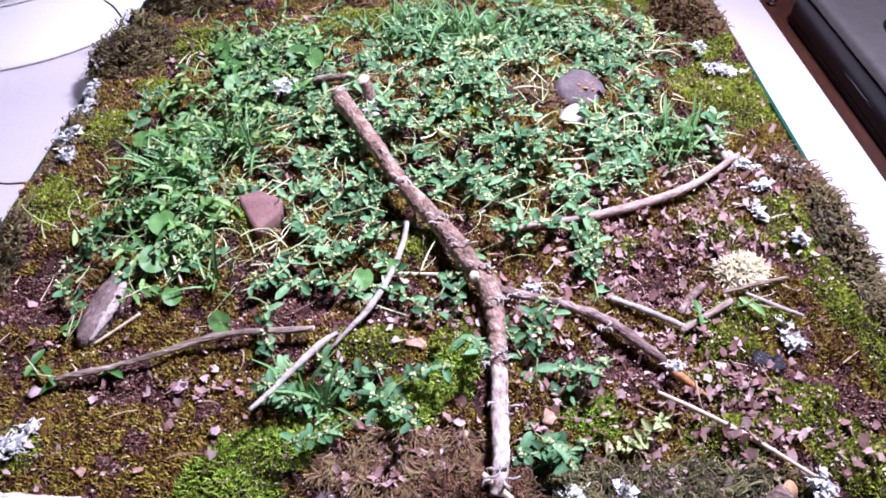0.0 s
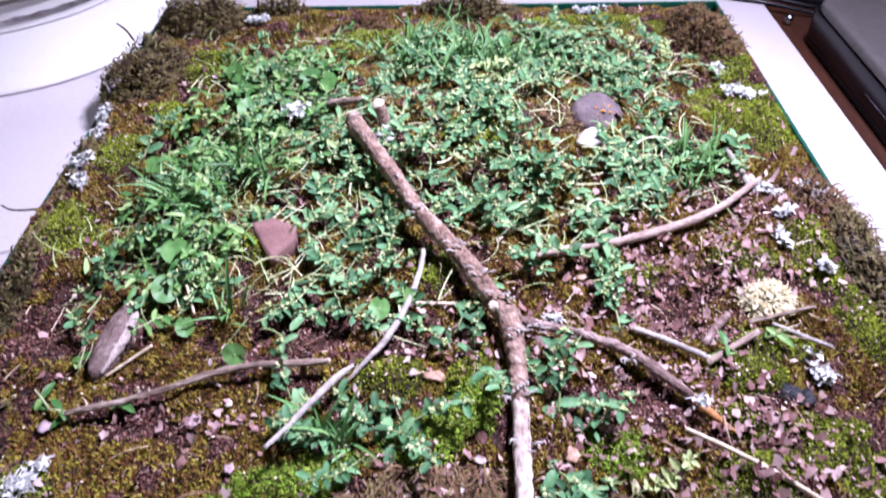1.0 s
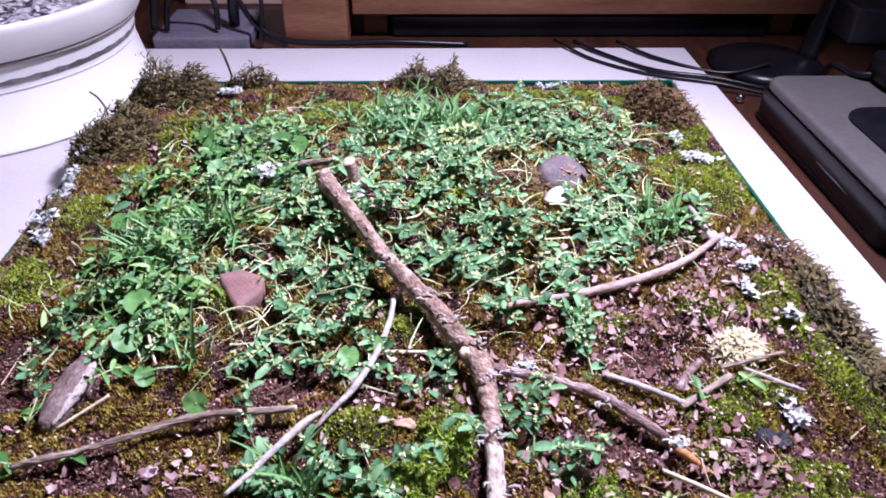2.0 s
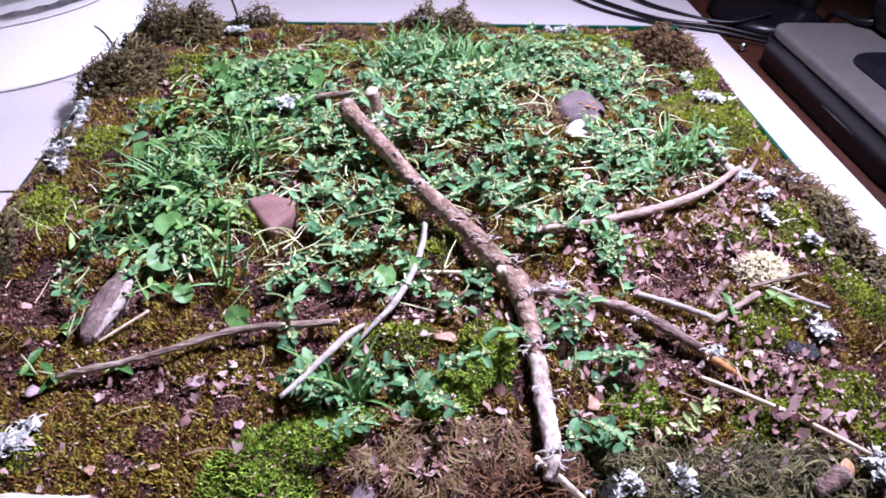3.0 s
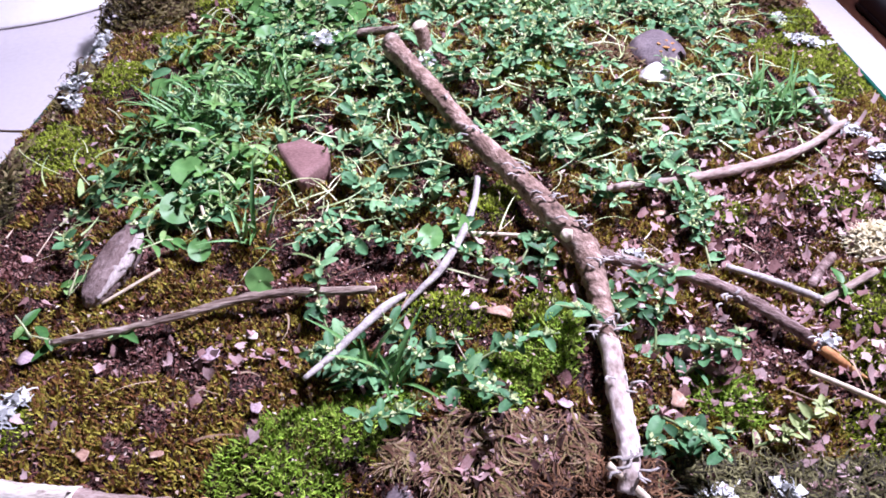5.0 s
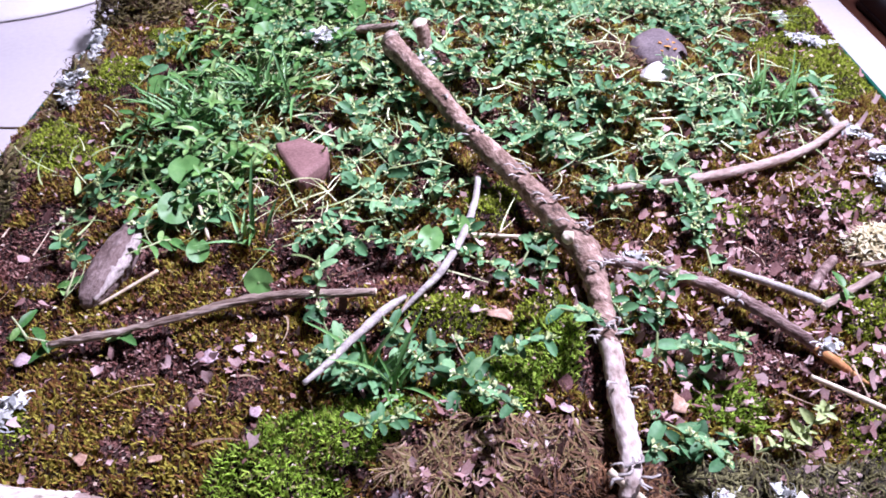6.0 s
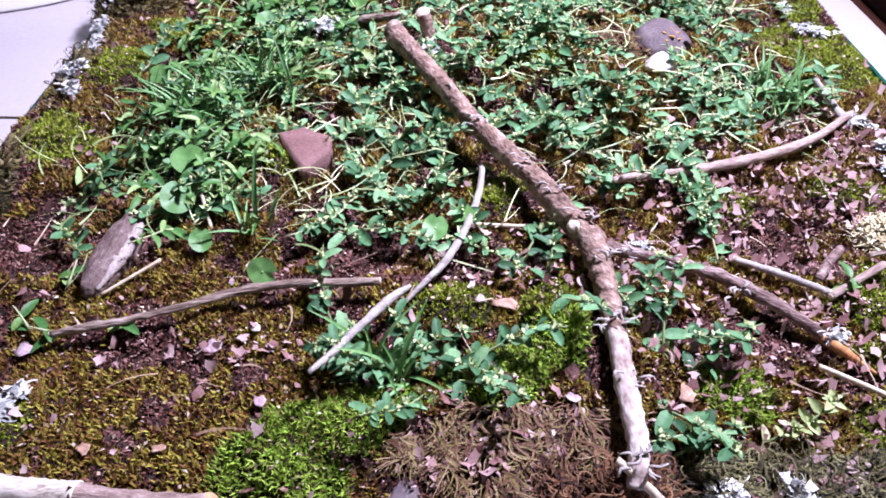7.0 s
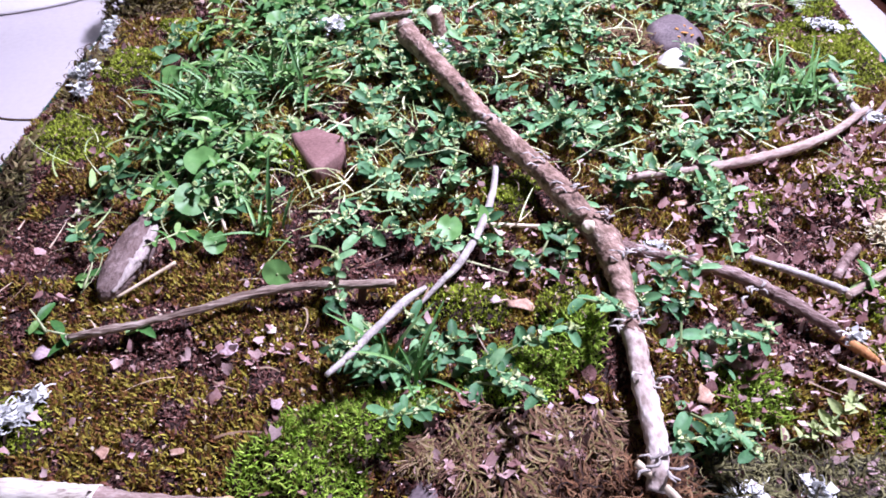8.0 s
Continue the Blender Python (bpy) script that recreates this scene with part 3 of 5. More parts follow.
tagged(link_mesh("dry_stems", np_mesh("dry_stems", v, f), M_NEEDLE, smooth=False), "pale dry grass stems scattered over the moss", "dry stems", kind="stuff")

# ---- limb and sticks ----
limb = thing("fallen_limb", (0.031, -0.255, 0.008), "rough brown forked branch lying across the mossy tray", "branch")
part("bark", tube([(-0.046, -0.025, 0.034, 0.0055), (-0.038, -0.040, 0.0335, 0.0046), (-0.026, -0.062, 0.032, 0.0044), (-0.009, -0.094, 0.028, 0.0043), (0.009, -0.118, 0.024, 0.0044),
                   (0.023, -0.141, 0.0205, 0.0051), (0.033, -0.158, 0.0175, 0.0053), (0.035, -0.177, 0.0155, 0.0043), (0.0352, -0.190, 0.0152, 0.0038), (0.0352, -0.202, 0.0150, 0.0035)], 22, 0.0009, 0.24, 3, fine=0.0016), M_LIMB, limb)
part("lower_stem", tube([(0.0350, -0.186, 0.0152, 0.0034), (0.0352, -0.200, 0.015, 0.0036), (0.0347, -0.212, 0.0155, 0.0036), (0.034, -0.225, 0.016, 0.0035),
                         (0.033, -0.247, 0.017, 0.0031), (0.031, -0.256, 0.013, 0.0026)], 16, 0.0010, 0.17, 5, fine=0.0018), M_LIMBPALE, limb, "pale weathered bark")
fork = part("fork", tube([(0.036, -0.154, 0.013, 0.0027), (0.059, -0.160, 0.012, 0.0022), (0.075, -0.167, 0.0125, 0.0024), (0.087, -0.175, 0.0125, 0.0026), (0.100, -0.189, 0.0130, 0.0022),
                          (0.109, -0.200, 0.0120, 0.0020)], 14, 0.0010, 0.3, 8, fine=0.0012), M_FORK, limb)
part("broken_tip", tube([(0.107, -0.198, 0.0123, 0.0021), (0.114, -0.205, 0.0108, 0.0015), (0.1215, -0.2115, 0.0090, 0.0004)], 8, 0.0012, 0.35, 4), M_ORANGE, fork, "splintered orange wood")
stub = part("side_stub", tube([(-0.028, -0.022, 0.020, 0.0033), (-0.030, -0.020, 0.034, 0.0034), (-0.033, -0.019, 0.043, 0.0036)], 12, 0.0015, 0.2, 6), M_LIMB, limb)
part("cut_end", disc_end((-0.0331, -0.019, 0.0437), (-0.25, -0.25, 1), 0.0037), M_CUTPALE, stub, "pale cut wood")
part("end_face", disc_end((-0.0475, -0.0212, 0.0352), (-0.5, 0.85, 0.1), 0.0055), M_BROWNSTICK, limb)
bm = bmesh.new()
bmesh.ops.create_icosphere(bm, subdivisions=3, radius=0.0026)
for v in bm.verts:
    v.co *= 1 + 0.25 * noise.noise(v.co * 700)
bm.transform(pose(0.0265, -0.1535, 0.0215))
part("knot", bm, M_CUTPALE, limb, "small tan knot scar")
cr = random.Random(5)
for cx, cy, cz, n in ((0.034, -0.198, 0.0175, 9), (0.031, -0.251, 0.018, 8), (0.029, -0.150, 0.0235, 5), (0.011, -0.121, 0.027, 5), (0.035, -0.170, 0.019, 5), (-0.008, -0.096, 0.031, 5), (0.034, -0.222, 0.018, 5), (0.020, -0.137, 0.0255, 6), (0.046, -0.160, 0.016, 6), (0.060, -0.168, 0.0145, 5), (0.082, -0.181, 0.0155, 5), (-0.020, -0.075, 0.033, 3)):
    for k in range(n):
        a = cr.uniform(0, 6.28)
        p0 = Vector((cx + cr.uniform(-0.004, 0.004), cy + cr.uniform(-0.003, 0.003), cz + cr.uniform(-0.001, 0.003)))
        p1 = p0 + Vector((math.cos(a), math.sin(a) * 0.6, cr.uniform(0, 0.6))) * 0.003
        p2 = p1 + Vector((math.cos(a + 1), math.sin(a + 1) * 0.6, cr.uniform(-0.6, 0.2))) * 0.003
        part("bark_curl", tube([(*p0, 0.0005), (*p1, 0.0006), (*p2, 0.0003)], 5, 0.0012, 0.2, k, flat=0.4), M_PALE, limb, "peeling pale bark curl")


def stick(name, pts, m, label, sides=10, rough=0.16, seed=1, ends=None, group=""):
    o = thing(name, pts[0][:3], label, "stick", group)
    part("bark", tube(pts, sides, 0.0015, rough, seed), m, o)
    if ends:
        for a, b in ((pts[0], pts[1]), (pts[-1], pts[-2])):
            w = Vector(a[:3]) - Vector(b[:3])
            part("end_face", disc_end(Vector(a[:3]) + w.normalized() * 0.0001, w, a[3] * 0.97), ends, o)
    return o


def laid(lift, *pts):
    """Points (x, y, radius) laid straight over the ground, resting on its highest bump."""
    z = [hz(x, y) + r + 0.0012 + lift for x, y, r in pts]
    line = [z[0] + (z[-1] - z[0]) * k / (len(z) - 1) for k in range(len(z))]
    over = max(0.0, max(a - b for a, b in zip(z, line))) * 0.7
    return [(x, y, line[k] + over, r) for k, (x, y, r) in enumerate(pts)]


stick("pale_twig", [(-0.006, -0.112, 0.018, 0.0013), (-0.008, -0.128, 0.0165, 0.0015), (-0.014, -0.150, 0.016, 0.0015), (-0.022, -0.169, 0.0165, 0.0015),
                    (-0.029, -0.178, 0.015, 0.0011), (-0.037, -0.187, 0.012, 0.0007)], M_PALE, "thin pale grey curved twig on the plants", seed=2)
stick("pale_twig", [(-0.034, -0.184, 0.019, 0.0008), (-0.040, -0.192, 0.021, 0.0016), (-0.050, -0.208, 0.0235, 0.0013), (-0.056, -0.219, 0.0255, 0.0012),
                    (-0.062, -0.228, 0.027, 0.0008)], M_PALE, "pale bare twig propped on a brown stick", seed=3)
stick("weathered_stick", [(-0.152, -0.202, 0.0115, 0.0010), (-0.140, -0.200, 0.013, 0.0016), (-0.128, -0.1975, 0.014, 0.0013), (-0.111, -0.192, 0.015, 0.0013),
                          (-0.094, -0.1855, 0.016, 0.0017), (-0.076, -0.1815, 0.0165, 0.0015), (-0.059, -0.181, 0.017, 0.0016), (-0.0445, -0.181, 0.018, 0.0014)],
      M_BROWNSTICK, "long weathered brown stick lying on the moss", 12, 0.26, 4, M_CUTPALE)
rs = stick("tan_stick", [(0.050, -0.110, 0.011, 0.0015), (0.062, -0.108, 0.0125, 0.0019), (0.089, -0.103, 0.013, 0.0022), (0.116, -0.0945, 0.0135, 0.0023),
                         (0.137, -0.085, 0.0135, 0.0023), (0.155, -0.073, 0.013, 0.0019), (0.174, -0.056, 0.0125, 0.0018), (0.181, -0.049, 0.011, 0.0012)],
           M_GREYBARK, "smooth tan stick with a side twig among pink scales", 12, 0.16, 7)
part("side_twig", tube([(0.163, -0.036, 0.022, 0.0014), (0.168, -0.046, 0.017, 0.0017), (0.172, -0.057, 0.0125, 0.0019)], 9, 0.0015, 0.2, 9), M_PALE, rs, "pale grey bark")
bs = stick("brown_stick", [(-0.097, 0.016, 0.016, 0.0016), (-0.081, 0.018, 0.020, 0.0021), (-0.061, 0.015, 0.024, 0.0024), (-0.045, 0.010, 0.028, 0.0021)],
           M_BROWNSTICK, "short reddish brown stick beside the branch end", 10, 0.22, 8, M_CUTPALE)
part("side_twig", tube([(-0.072, 0.016, 0.021, 0.0014), (-0.078, 0.004, 0.017, 0.0012), (-0.080, -0.006, 0.013, 0.0007)], 8, 0.0015, 0.2, 1), M_BROWNSTICK, bs)
stick("thin_stick", [(-0.140, 0.056, 0.013, 0.0014), (-0.123, 0.071, 0.014, 0.0018), (-0.104, 0.086, 0.013, 0.0015)], M_GREYBARK, "thin grey stick among round leaves", seed=9)
stick("short_twig", laid(0.001, (0.090, -0.156, 0.0013), (0.104, -0.164, 0.0015), (0.1195, -0.1745, 0.0014)), M_PALE, "short pale broken twig on the moss", seed=10, ends=M_CUTPALE)
stick("short_twig", laid(0.001, (0.118, -0.178, 0.0014), (0.130, -0.171, 0.0015), (0.1425, -0.164, 0.0015)), M_GREYBARK, "short grey-brown twig with cut ends", seed=11, ends=M_CUTPALE)
stick("short_twig", laid(0.001, (0.152, -0.157, 0.0009), (0.164, -0.163, 0.0011), (0.176, -0.168, 0.0009)), M_PALE, "slender pale twig on olive moss", seed=12)
stick("crooked_twig", laid(0.0, (0.121, -0.164, 0.0017), (0.129, -0.154, 0.0020), (0.137, -0.146, 0.0017)), M_FORK, "stubby crooked brown twig by cream lichen", rough=0.3, seed=13)
stick("thin_stick", laid(0.002, (0.142, -0.155, 0.0010), (0.160, -0.150, 0.0010), (0.176, -0.145, 0.0008)), M_BROWNSTICK, "thin brown stick on the moss", seed=14)
stick("straw", laid(0.0015, (0.099, -0.2125, 0.0009), (0.115, -0.2215, 0.0010), (0.131, -0.232, 0.0010), (0.151, -0.2485, 0.0008)), M_STRAW, "long pale dry straw lying on the moss", 7, 0.06, 15)
stick("straw", [(-0.012, -0.143, 0.013, 0.0008), (0.011, -0.144, 0.013, 0.0008)], M_STRAW, "short pale straw beside the branch", 7, 0.06, 16)
stick("straw", [(-0.142, -0.183, 0.011, 0.0006), (-0.125, -0.168, 0.014, 0.0007)], M_STRAW, "short pale straw beside the bark chunk", 7, 0.06, 17)
stick("straw", [(-0.111, -0.150, 0.014, 0.0007), (-0.117, -0.136, 0.02, 0.0007)], M_STRAW, "short pale stalk among round leaves", 7, 0.06, 18)
stick("wood_sliver", [(0.026, -0.250, 0.018, 0.0012), (0.036, -0.257, 0.013, 0.0013), (0.048, -0.2655, 0.005, 0.0009)], M_STRAW, "pale pinkish wood sliver over the tray rim", 7, 0.12, 19)

log = thing("birch_log", (-0.13, -0.2565, 0.003), "white and brown birch twig log at the tray rim", "log")
part("white_bark", tube([(-0.172, -0.252, 0.007, 0.0036), (-0.150, -0.255, 0.0075, 0.0037), (-0.124, -0.257, 0.0075, 0.0036)], 16, 0.0012, 0.2, 2), M_BIRCH, log, "white peeling birch bark")
part("brown_bark", tube([(-0.125, -0.257, 0.0075, 0.0035), (-0.105, -0.259, 0.0075, 0.0033), (-0.088, -0.2595, 0.0075, 0.0030)], 16, 0.0012, 0.26, 3), M_ROUNDLOG, log, "brown bark")
part("cut_end", disc_end((-0.0872, -0.2594, 0.0078), (0.75, -0.35, 0.5), 0.0034), M_CUT, log, "tan cut wood")
log2 = thing("small_log", (0.13, -0.255, 0.002), "small brown log with tan cut end", "log")
part("bark", tube([(0.128, -0.2575, 0.004, 0.0030), (0.134, -0.2555, 0.0055, 0.0033), (0.140, -0.2525, 0.0075, 0.0036)], 14, 0.0015, 0.2, 4), M_FORK, log2)
part("cut_end", disc_end((0.1408, -0.2526, 0.0085), (0.35, -0.6, 0.75), 0.0038), M_CUT, log2, "tan cut wood")

# bark chunk and stones


def chunk(outline, layers, rough, grain, cuts=3, smooth=0.1, seed=0.0):
    """A worn slab from an outline (x, y) and layers (height, share of the outline, shift x, shift y)."""
    bm = bmesh.new()
    lay = [[bm.verts.new((x * k + dx, y * k + dy, z)) for x, y in outline] for z, k, dx, dy in layers]
    m = len(outline)
    for a, b in zip(lay, lay[1:]):
        for k in range(m):
            bm.faces.new((a[k], a[(k + 1) % m], b[(k + 1) % m], b[k]))
    bm.faces.new(lay[0][::-1])
    bm.faces.new(lay[-1])
    bmesh.ops.recalc_face_normals(bm, faces=bm.faces)
    bmesh.ops.subdivide_edges(bm, edges=bm.edges[:], cuts=cuts, use_grid_fill=True, smooth=smooth)
    for v in bm.verts:
        n = noise.noise_vector(v.co * grain + Vector((seed, 0, 0))) + 0.45 * noise.noise_vector(v.co * grain * 3.1)
        v.co += n * rough
    return bm


bark = thing("bark_chunk", (-0.142, -0.164, 0.006), "grey-brown chunk of bark with a pale broken side", "bark")
bm = chunk([(-0.0025, -0.0205), (-0.0056, -0.012), (-0.0060, 0.002), (-0.0040, 0.015), (-0.0005, 0.0210), (0.0022, 0.0185), (0.0040, 0.012), (0.0056, 0.002), (0.0048, -0.010), (0.0020, -0.019)],
           [(-0.006, 0.85, 0, 0), (0.0, 1.0, 0, 0), (0.0035, 0.93, -0.0002, 0), (0.0056, 0.66, -0.0004, 0), (0.0062, 0.3, -0.0005, 0)], 0.0009, 190, 2, 0.3)
bm.transform(pose(-0.1430, -0.1640, 0.0125, 7, -4, -9))
part("bark", bm, M_BARKCH, bark)
part("broken_side", tube([(-0.1440, -0.182, 0.0125, 0.0010), (-0.1400, -0.172, 0.0145, 0.0024), (-0.1375, -0.160, 0.0158, 0.0027), (-0.1375, -0.147, 0.0170, 0.0014)], 10, 0.0012, 0.5, 22, flat=0.75, fine=0.0012),
     M_BARKPALE, bark, "pale flaky inner bark")

# ---- stones ----
bm = chunk([(-0.0135, 0.0100), (-0.0035, 0.0135), (0.0105, 0.0048), (0.0105, -0.0040), (0.0008, -0.0165), (-0.0075, -0.0030)],
           [(-0.010, 0.96, -0.001, 0), (-0.001, 1.03, -0.0005, 0), (0.0032, 0.98, 0, 0), (0.0042, 0.90, 0.0004, 0.0004), (0.0045, 0.5, 0.001, 0.001)], 0.0005, 150, 3, 0.05, 4.0)
bm.transform(pose(-0.0800, -0.1050, 0.0185, 4, -5, 0))
tagged(part("red_stone", bm, M_STONE), "flat angular reddish brown stone among green plants", "stone")
gs = thing("grey_stone", (0.096, 0.004, 0.012), "rounded grey stone with orange crust spots", "stone")
bm = rock((0.0965, 0.0045, hz(0.0965, 0.0045) + 0.0060), (0.0128, 0.0122, 0.0062), 5, 15, tilt=(20, 0), lo=0.7, hi=0.98)
tree = BVHTree.FromBMesh(bm)
part("stone_body", bm, M_GREYST, gs)
for x, y, k in ((0.0985, -0.0015, 1.0), (0.1035, 0.0005, 0.8), (0.0945, 0.0005, 0.7), (0.1030, 0.0045, 0.9), (0.0990, 0.0030, 0.6), (0.0955, -0.004, 0.5)):
    hit = tree.ray_cast(Vector((x, y, 0.06)), Vector((0, 0, -1)))[0]
    part("crust_spot", rock(hit, (0.0019 * k, 0.0013 * k, 0.0004), 3 + int(x * 1000), x * 9000, tilt=(16, 0)), M_ORSPOT, gs, "orange crust")
tagged(part("white_stone", rock((0.0885, -0.0225, hz(0.0885, -0.0225) + 0.0028), (0.0078, 0.0058, 0.0050), 14, 40, lo=0.7, hi=0.95), M_QUARTZ), "small white stone beside the grey stone", "stone")
ch = thing("charcoal", (0.153, -0.192, 0.003), "small shiny black piece of charcoal", "charcoal")
part("lump", rock((0.1495, -0.190, 0.006), (0.0050, 0.0040, 0.0032), 12, 30), M_CHAR, ch)
part("lump", rock((0.1565, -0.193, 0.006), (0.0046, 0.0036, 0.0030), 13, 70), M_CHAR, ch)
for x, y, s in ((-0.032, -0.2545, 1.0), (-0.014, -0.2545, 1.1), (-0.001, -0.2545, 0.8)):
    tagged(part("dark_pebble", rock((x, y, 0.001), (0.0078 * s, 0.005 * s, 0.0036 * s), int(900 * s), 80 * s), M_CHAR if s > 1.05 else M_GREYST),
           "dark purplish pebble at the tray rim", "pebble", "pebbles at the tray rim")


# single leaf scraps and chips that lie apart from the litter
M_DRYLEAF = mat("dry_leaf", [(0.18, 0.09, 0.06), (0.40, 0.24, 0.17), (0.62, 0.44, 0.34)], 250, 1200, 0.65, 0.5, dist=0.0005)
M_MAUVE = mat("mauve_scrap", [(0.20, 0.12, 0.13), (0.42, 0.30, 0.33), (0.62, 0.50, 0.53)], 250, 1200, 0.65, 0.4, dist=0.0005)
M_PALESCRAP = mat("pale_scrap", [(0.46, 0.36, 0.31), (0.68, 0.57, 0.51), (0.80, 0.72, 0.67)], 250, 1200, 0.65, 0.4, dist=0.0005)
M_DARKCHIP = mat("dark_chip", [(0.02, 0.011, 0.010), (0.07, 0.04, 0.035), (0.15, 0.10, 0.09)], 200, 900, 0.8, 0.8, dist=0.001)


def scrap(name, x, y, length, width, turn, m, label, curl=0.35, dz=0.0, thick=0.00035, tilt=(0, 0)):
    """A thin curled scrap with an uneven rim and real thickness."""
    q = random.Random(int(abs(x * 9000) + abs(y * 5000)))
    rim = [0.85 + q.uniform(-0.3, 0.1) + (0.3 * q.random() if k % 3 == 0 else 0) for k in range(14)]
    bm = bmesh.new()
    tops = []
    for side in (1, -1):
        cen = bm.verts.new((0, 0, side * thick / 2))
        rings = []
        for k in (0.55, 1.0):
            ring = []
            for i in range(14):
                a = 2 * math.pi * i / 14
                u, w = math.cos(a) * k * rim[i], math.sin(a) * k * rim[i]
                ring.append(bm.verts.new((u * length / 2, w * width / 2, curl * width * w * w * 0.6 + 0.12 * length * u * u * math.sin(turn) + side * thick / 2 * (1.15 - k))))
            rings.append(ring)
        for i in range(14):
            h = (i + 1) % 14
            bm.faces.new((cen, rings[0][i], rings[0][h]) if side > 0 else (cen, rings[0][h], rings[0][i]))
            quad = (rings[0][i], rings[1][i], rings[1][h], rings[0][h])
            bm.faces.new(quad if side > 0 else quad[::-1])
        tops.append(rings[1])
    for i in range(14):
        h = (i + 1) % 14
        bm.faces.new((tops[1][i], tops[1][h], tops[0][h], tops[0][i]))
    bm.transform(pose(x, y, hz(x, y) + 0.0022 + dz, tilt[0], tilt[1], turn))
    return tagged(part(name, bm, m), label, "leaf scrap" if m is not M_DARKCHIP else "bark chip")


for x, y, ln, wd, tn, m, c, lab in (
        (-0.0860, -0.1960, 0.0048, 0.0044, 10, M_PALESCRAP, 0.15, "small round pale scale on dark moss"),
        (-0.0790, -0.2270, 0.0052, 0.0046, 70, M_MAUVE, 0.4, "mauve curled leaf scrap on olive moss"),
        (-0.0980, -0.2050, 0.0075, 0.0055, 40, M_MAUVE, 0.5, "crumpled pinkish leaf scrap on the moss"),
        (-0.1060, -0.2420, 0.0050, 0.0032, 15, M_DRYLEAF, 0.3, "small tan leaf scrap near the tray rim"),
        (-0.1270, -0.2430, 0.0058, 0.0042, 120, M_DRYLEAF, 0.4, "brown leaf scrap near the birch log"),
        (-0.0540, -0.2120, 0.0060, 0.0042, 60, M_MAUVE, 0.4, "mauve leaf scrap under the pale twig"),
        (0.0000, -0.1830, 0.0135, 0.0050, -8, M_DRYLEAF, 0.3, "flat tan bark flake on green moss"),
        (-0.0090, -0.1825, 0.0055, 0.0042, 30, M_MAUVE, 0.3, "small mauve scrap beside the tan flake"),
        (0.0060, -0.2270, 0.0070, 0.0058, 25, M_MAUVE, 0.5, "pink lobed leaf scrap on tan moss"),
        (0.0120, -0.2350, 0.0050, 0.0048, 80, M_PALESCRAP, 0.5, "pale pink leaf scrap on tan moss"),
        (0.0180, -0.2240, 0.0062, 0.0050, 140, M_MAUVE, 0.4, "pinkish leaf scrap beside the branch"),
        (0.0540, -0.2230, 0.0080, 0.0065, 50, M_DRYLEAF, 0.6, "red-brown crumpled leaf beside green moss"),
        (-0.1160, -0.1130, 0.0080, 0.0045, 65, M_DRYLEAF, 0.6, "tan dry leaf among green herbs"),
        (0.0500, -0.0080, 0.0150, 0.0055, -50, M_DARKCHIP, 0.3, "dark brown bark chip among creeping plants"),
        (-0.1080, -0.0420, 0.0095, 0.0080, 20, M_DARKCHIP, 0.3, "dark purplish chip among green herbs"),
        (0.0720, -0.1240, 0.0110, 0.0035, 10, M_DRYLEAF, 0.3, "narrow tan bark flake below the tan stick"),
        (0.2080, -0.0560, 0.0150, 0.0110, -40, M_PALESCRAP, 0.3, "pale tan flake on the tray rim"),
        (-0.1600, -0.2060, 0.0080, 0.0060, 30, M_MAUVE, 0.5, "pinkish leaf scrap at the stick end")):
    scrap("leaf_scrap" if m is not M_DARKCHIP else "bark_chip", x, y, ln, wd, tn, m, lab, c, 0.0015 if m is M_DARKCHIP else 0.0006, 0.0016 if m is M_DARKCHIP else 0.00035, (10, 6))


# ---- lichens and curly moss clumps ----
def lichen(x, y, r, m=None, n=70, dz=0.0, label="curled white lichen scrap on the moss", name="lichen"):
    q = np.random.default_rng(int(abs(x * 7000 + y * 3000)) + 5)
    a, d = q.uniform(0, 6.283, n), r * np.sqrt(q.random(n)) * q.uniform(0.5, 1, n)
    wide, way = q.uniform(0.4, 0.8), q.uniform(0, 3.14)
    u, w = np.cos(a) * d * 1.15, np.sin(a) * d * wide
    X, Y = x + np.cos(way) * u - np.sin(way) * w, y + np.sin(way) * u + np.cos(way) * w
    clump = vnoise(X, Y, r * 0.42, int(abs(x) * 1e4) + 3) > 0.44
    X, Y, a = X[clump], Y[clump], a[clump]
    n = len(X)
    pos = np.stack([X, Y, height(X, Y) + 0.0025 + dz + q.uniform(0, 0.003, n)], 1)
    v, f = blades(pos, q.uniform(0, 6.283, n), q.uniform(0.3, 1.7, n), q.uniform(0.5, 1.2, n) * 0.0036, q.uniform(0.6, 1.3, n) * 0.0015, 0.6)
    v2, f2 = strands(pos, q.uniform(0, 6.283, n), q.uniform(0.002, 0.006, n), q.uniform(0.0003, 0.0006, n), q.uniform(-0.2, 0.8, n), q.uniform(-4, 4, n))
    me = np_mesh(name, np.vstack([v, v2]), np.vstack([f, f2 + len(v)]))
    return tagged(link_mesh(name, me, m or M_LICHEN, smooth=False), label, "lichen")


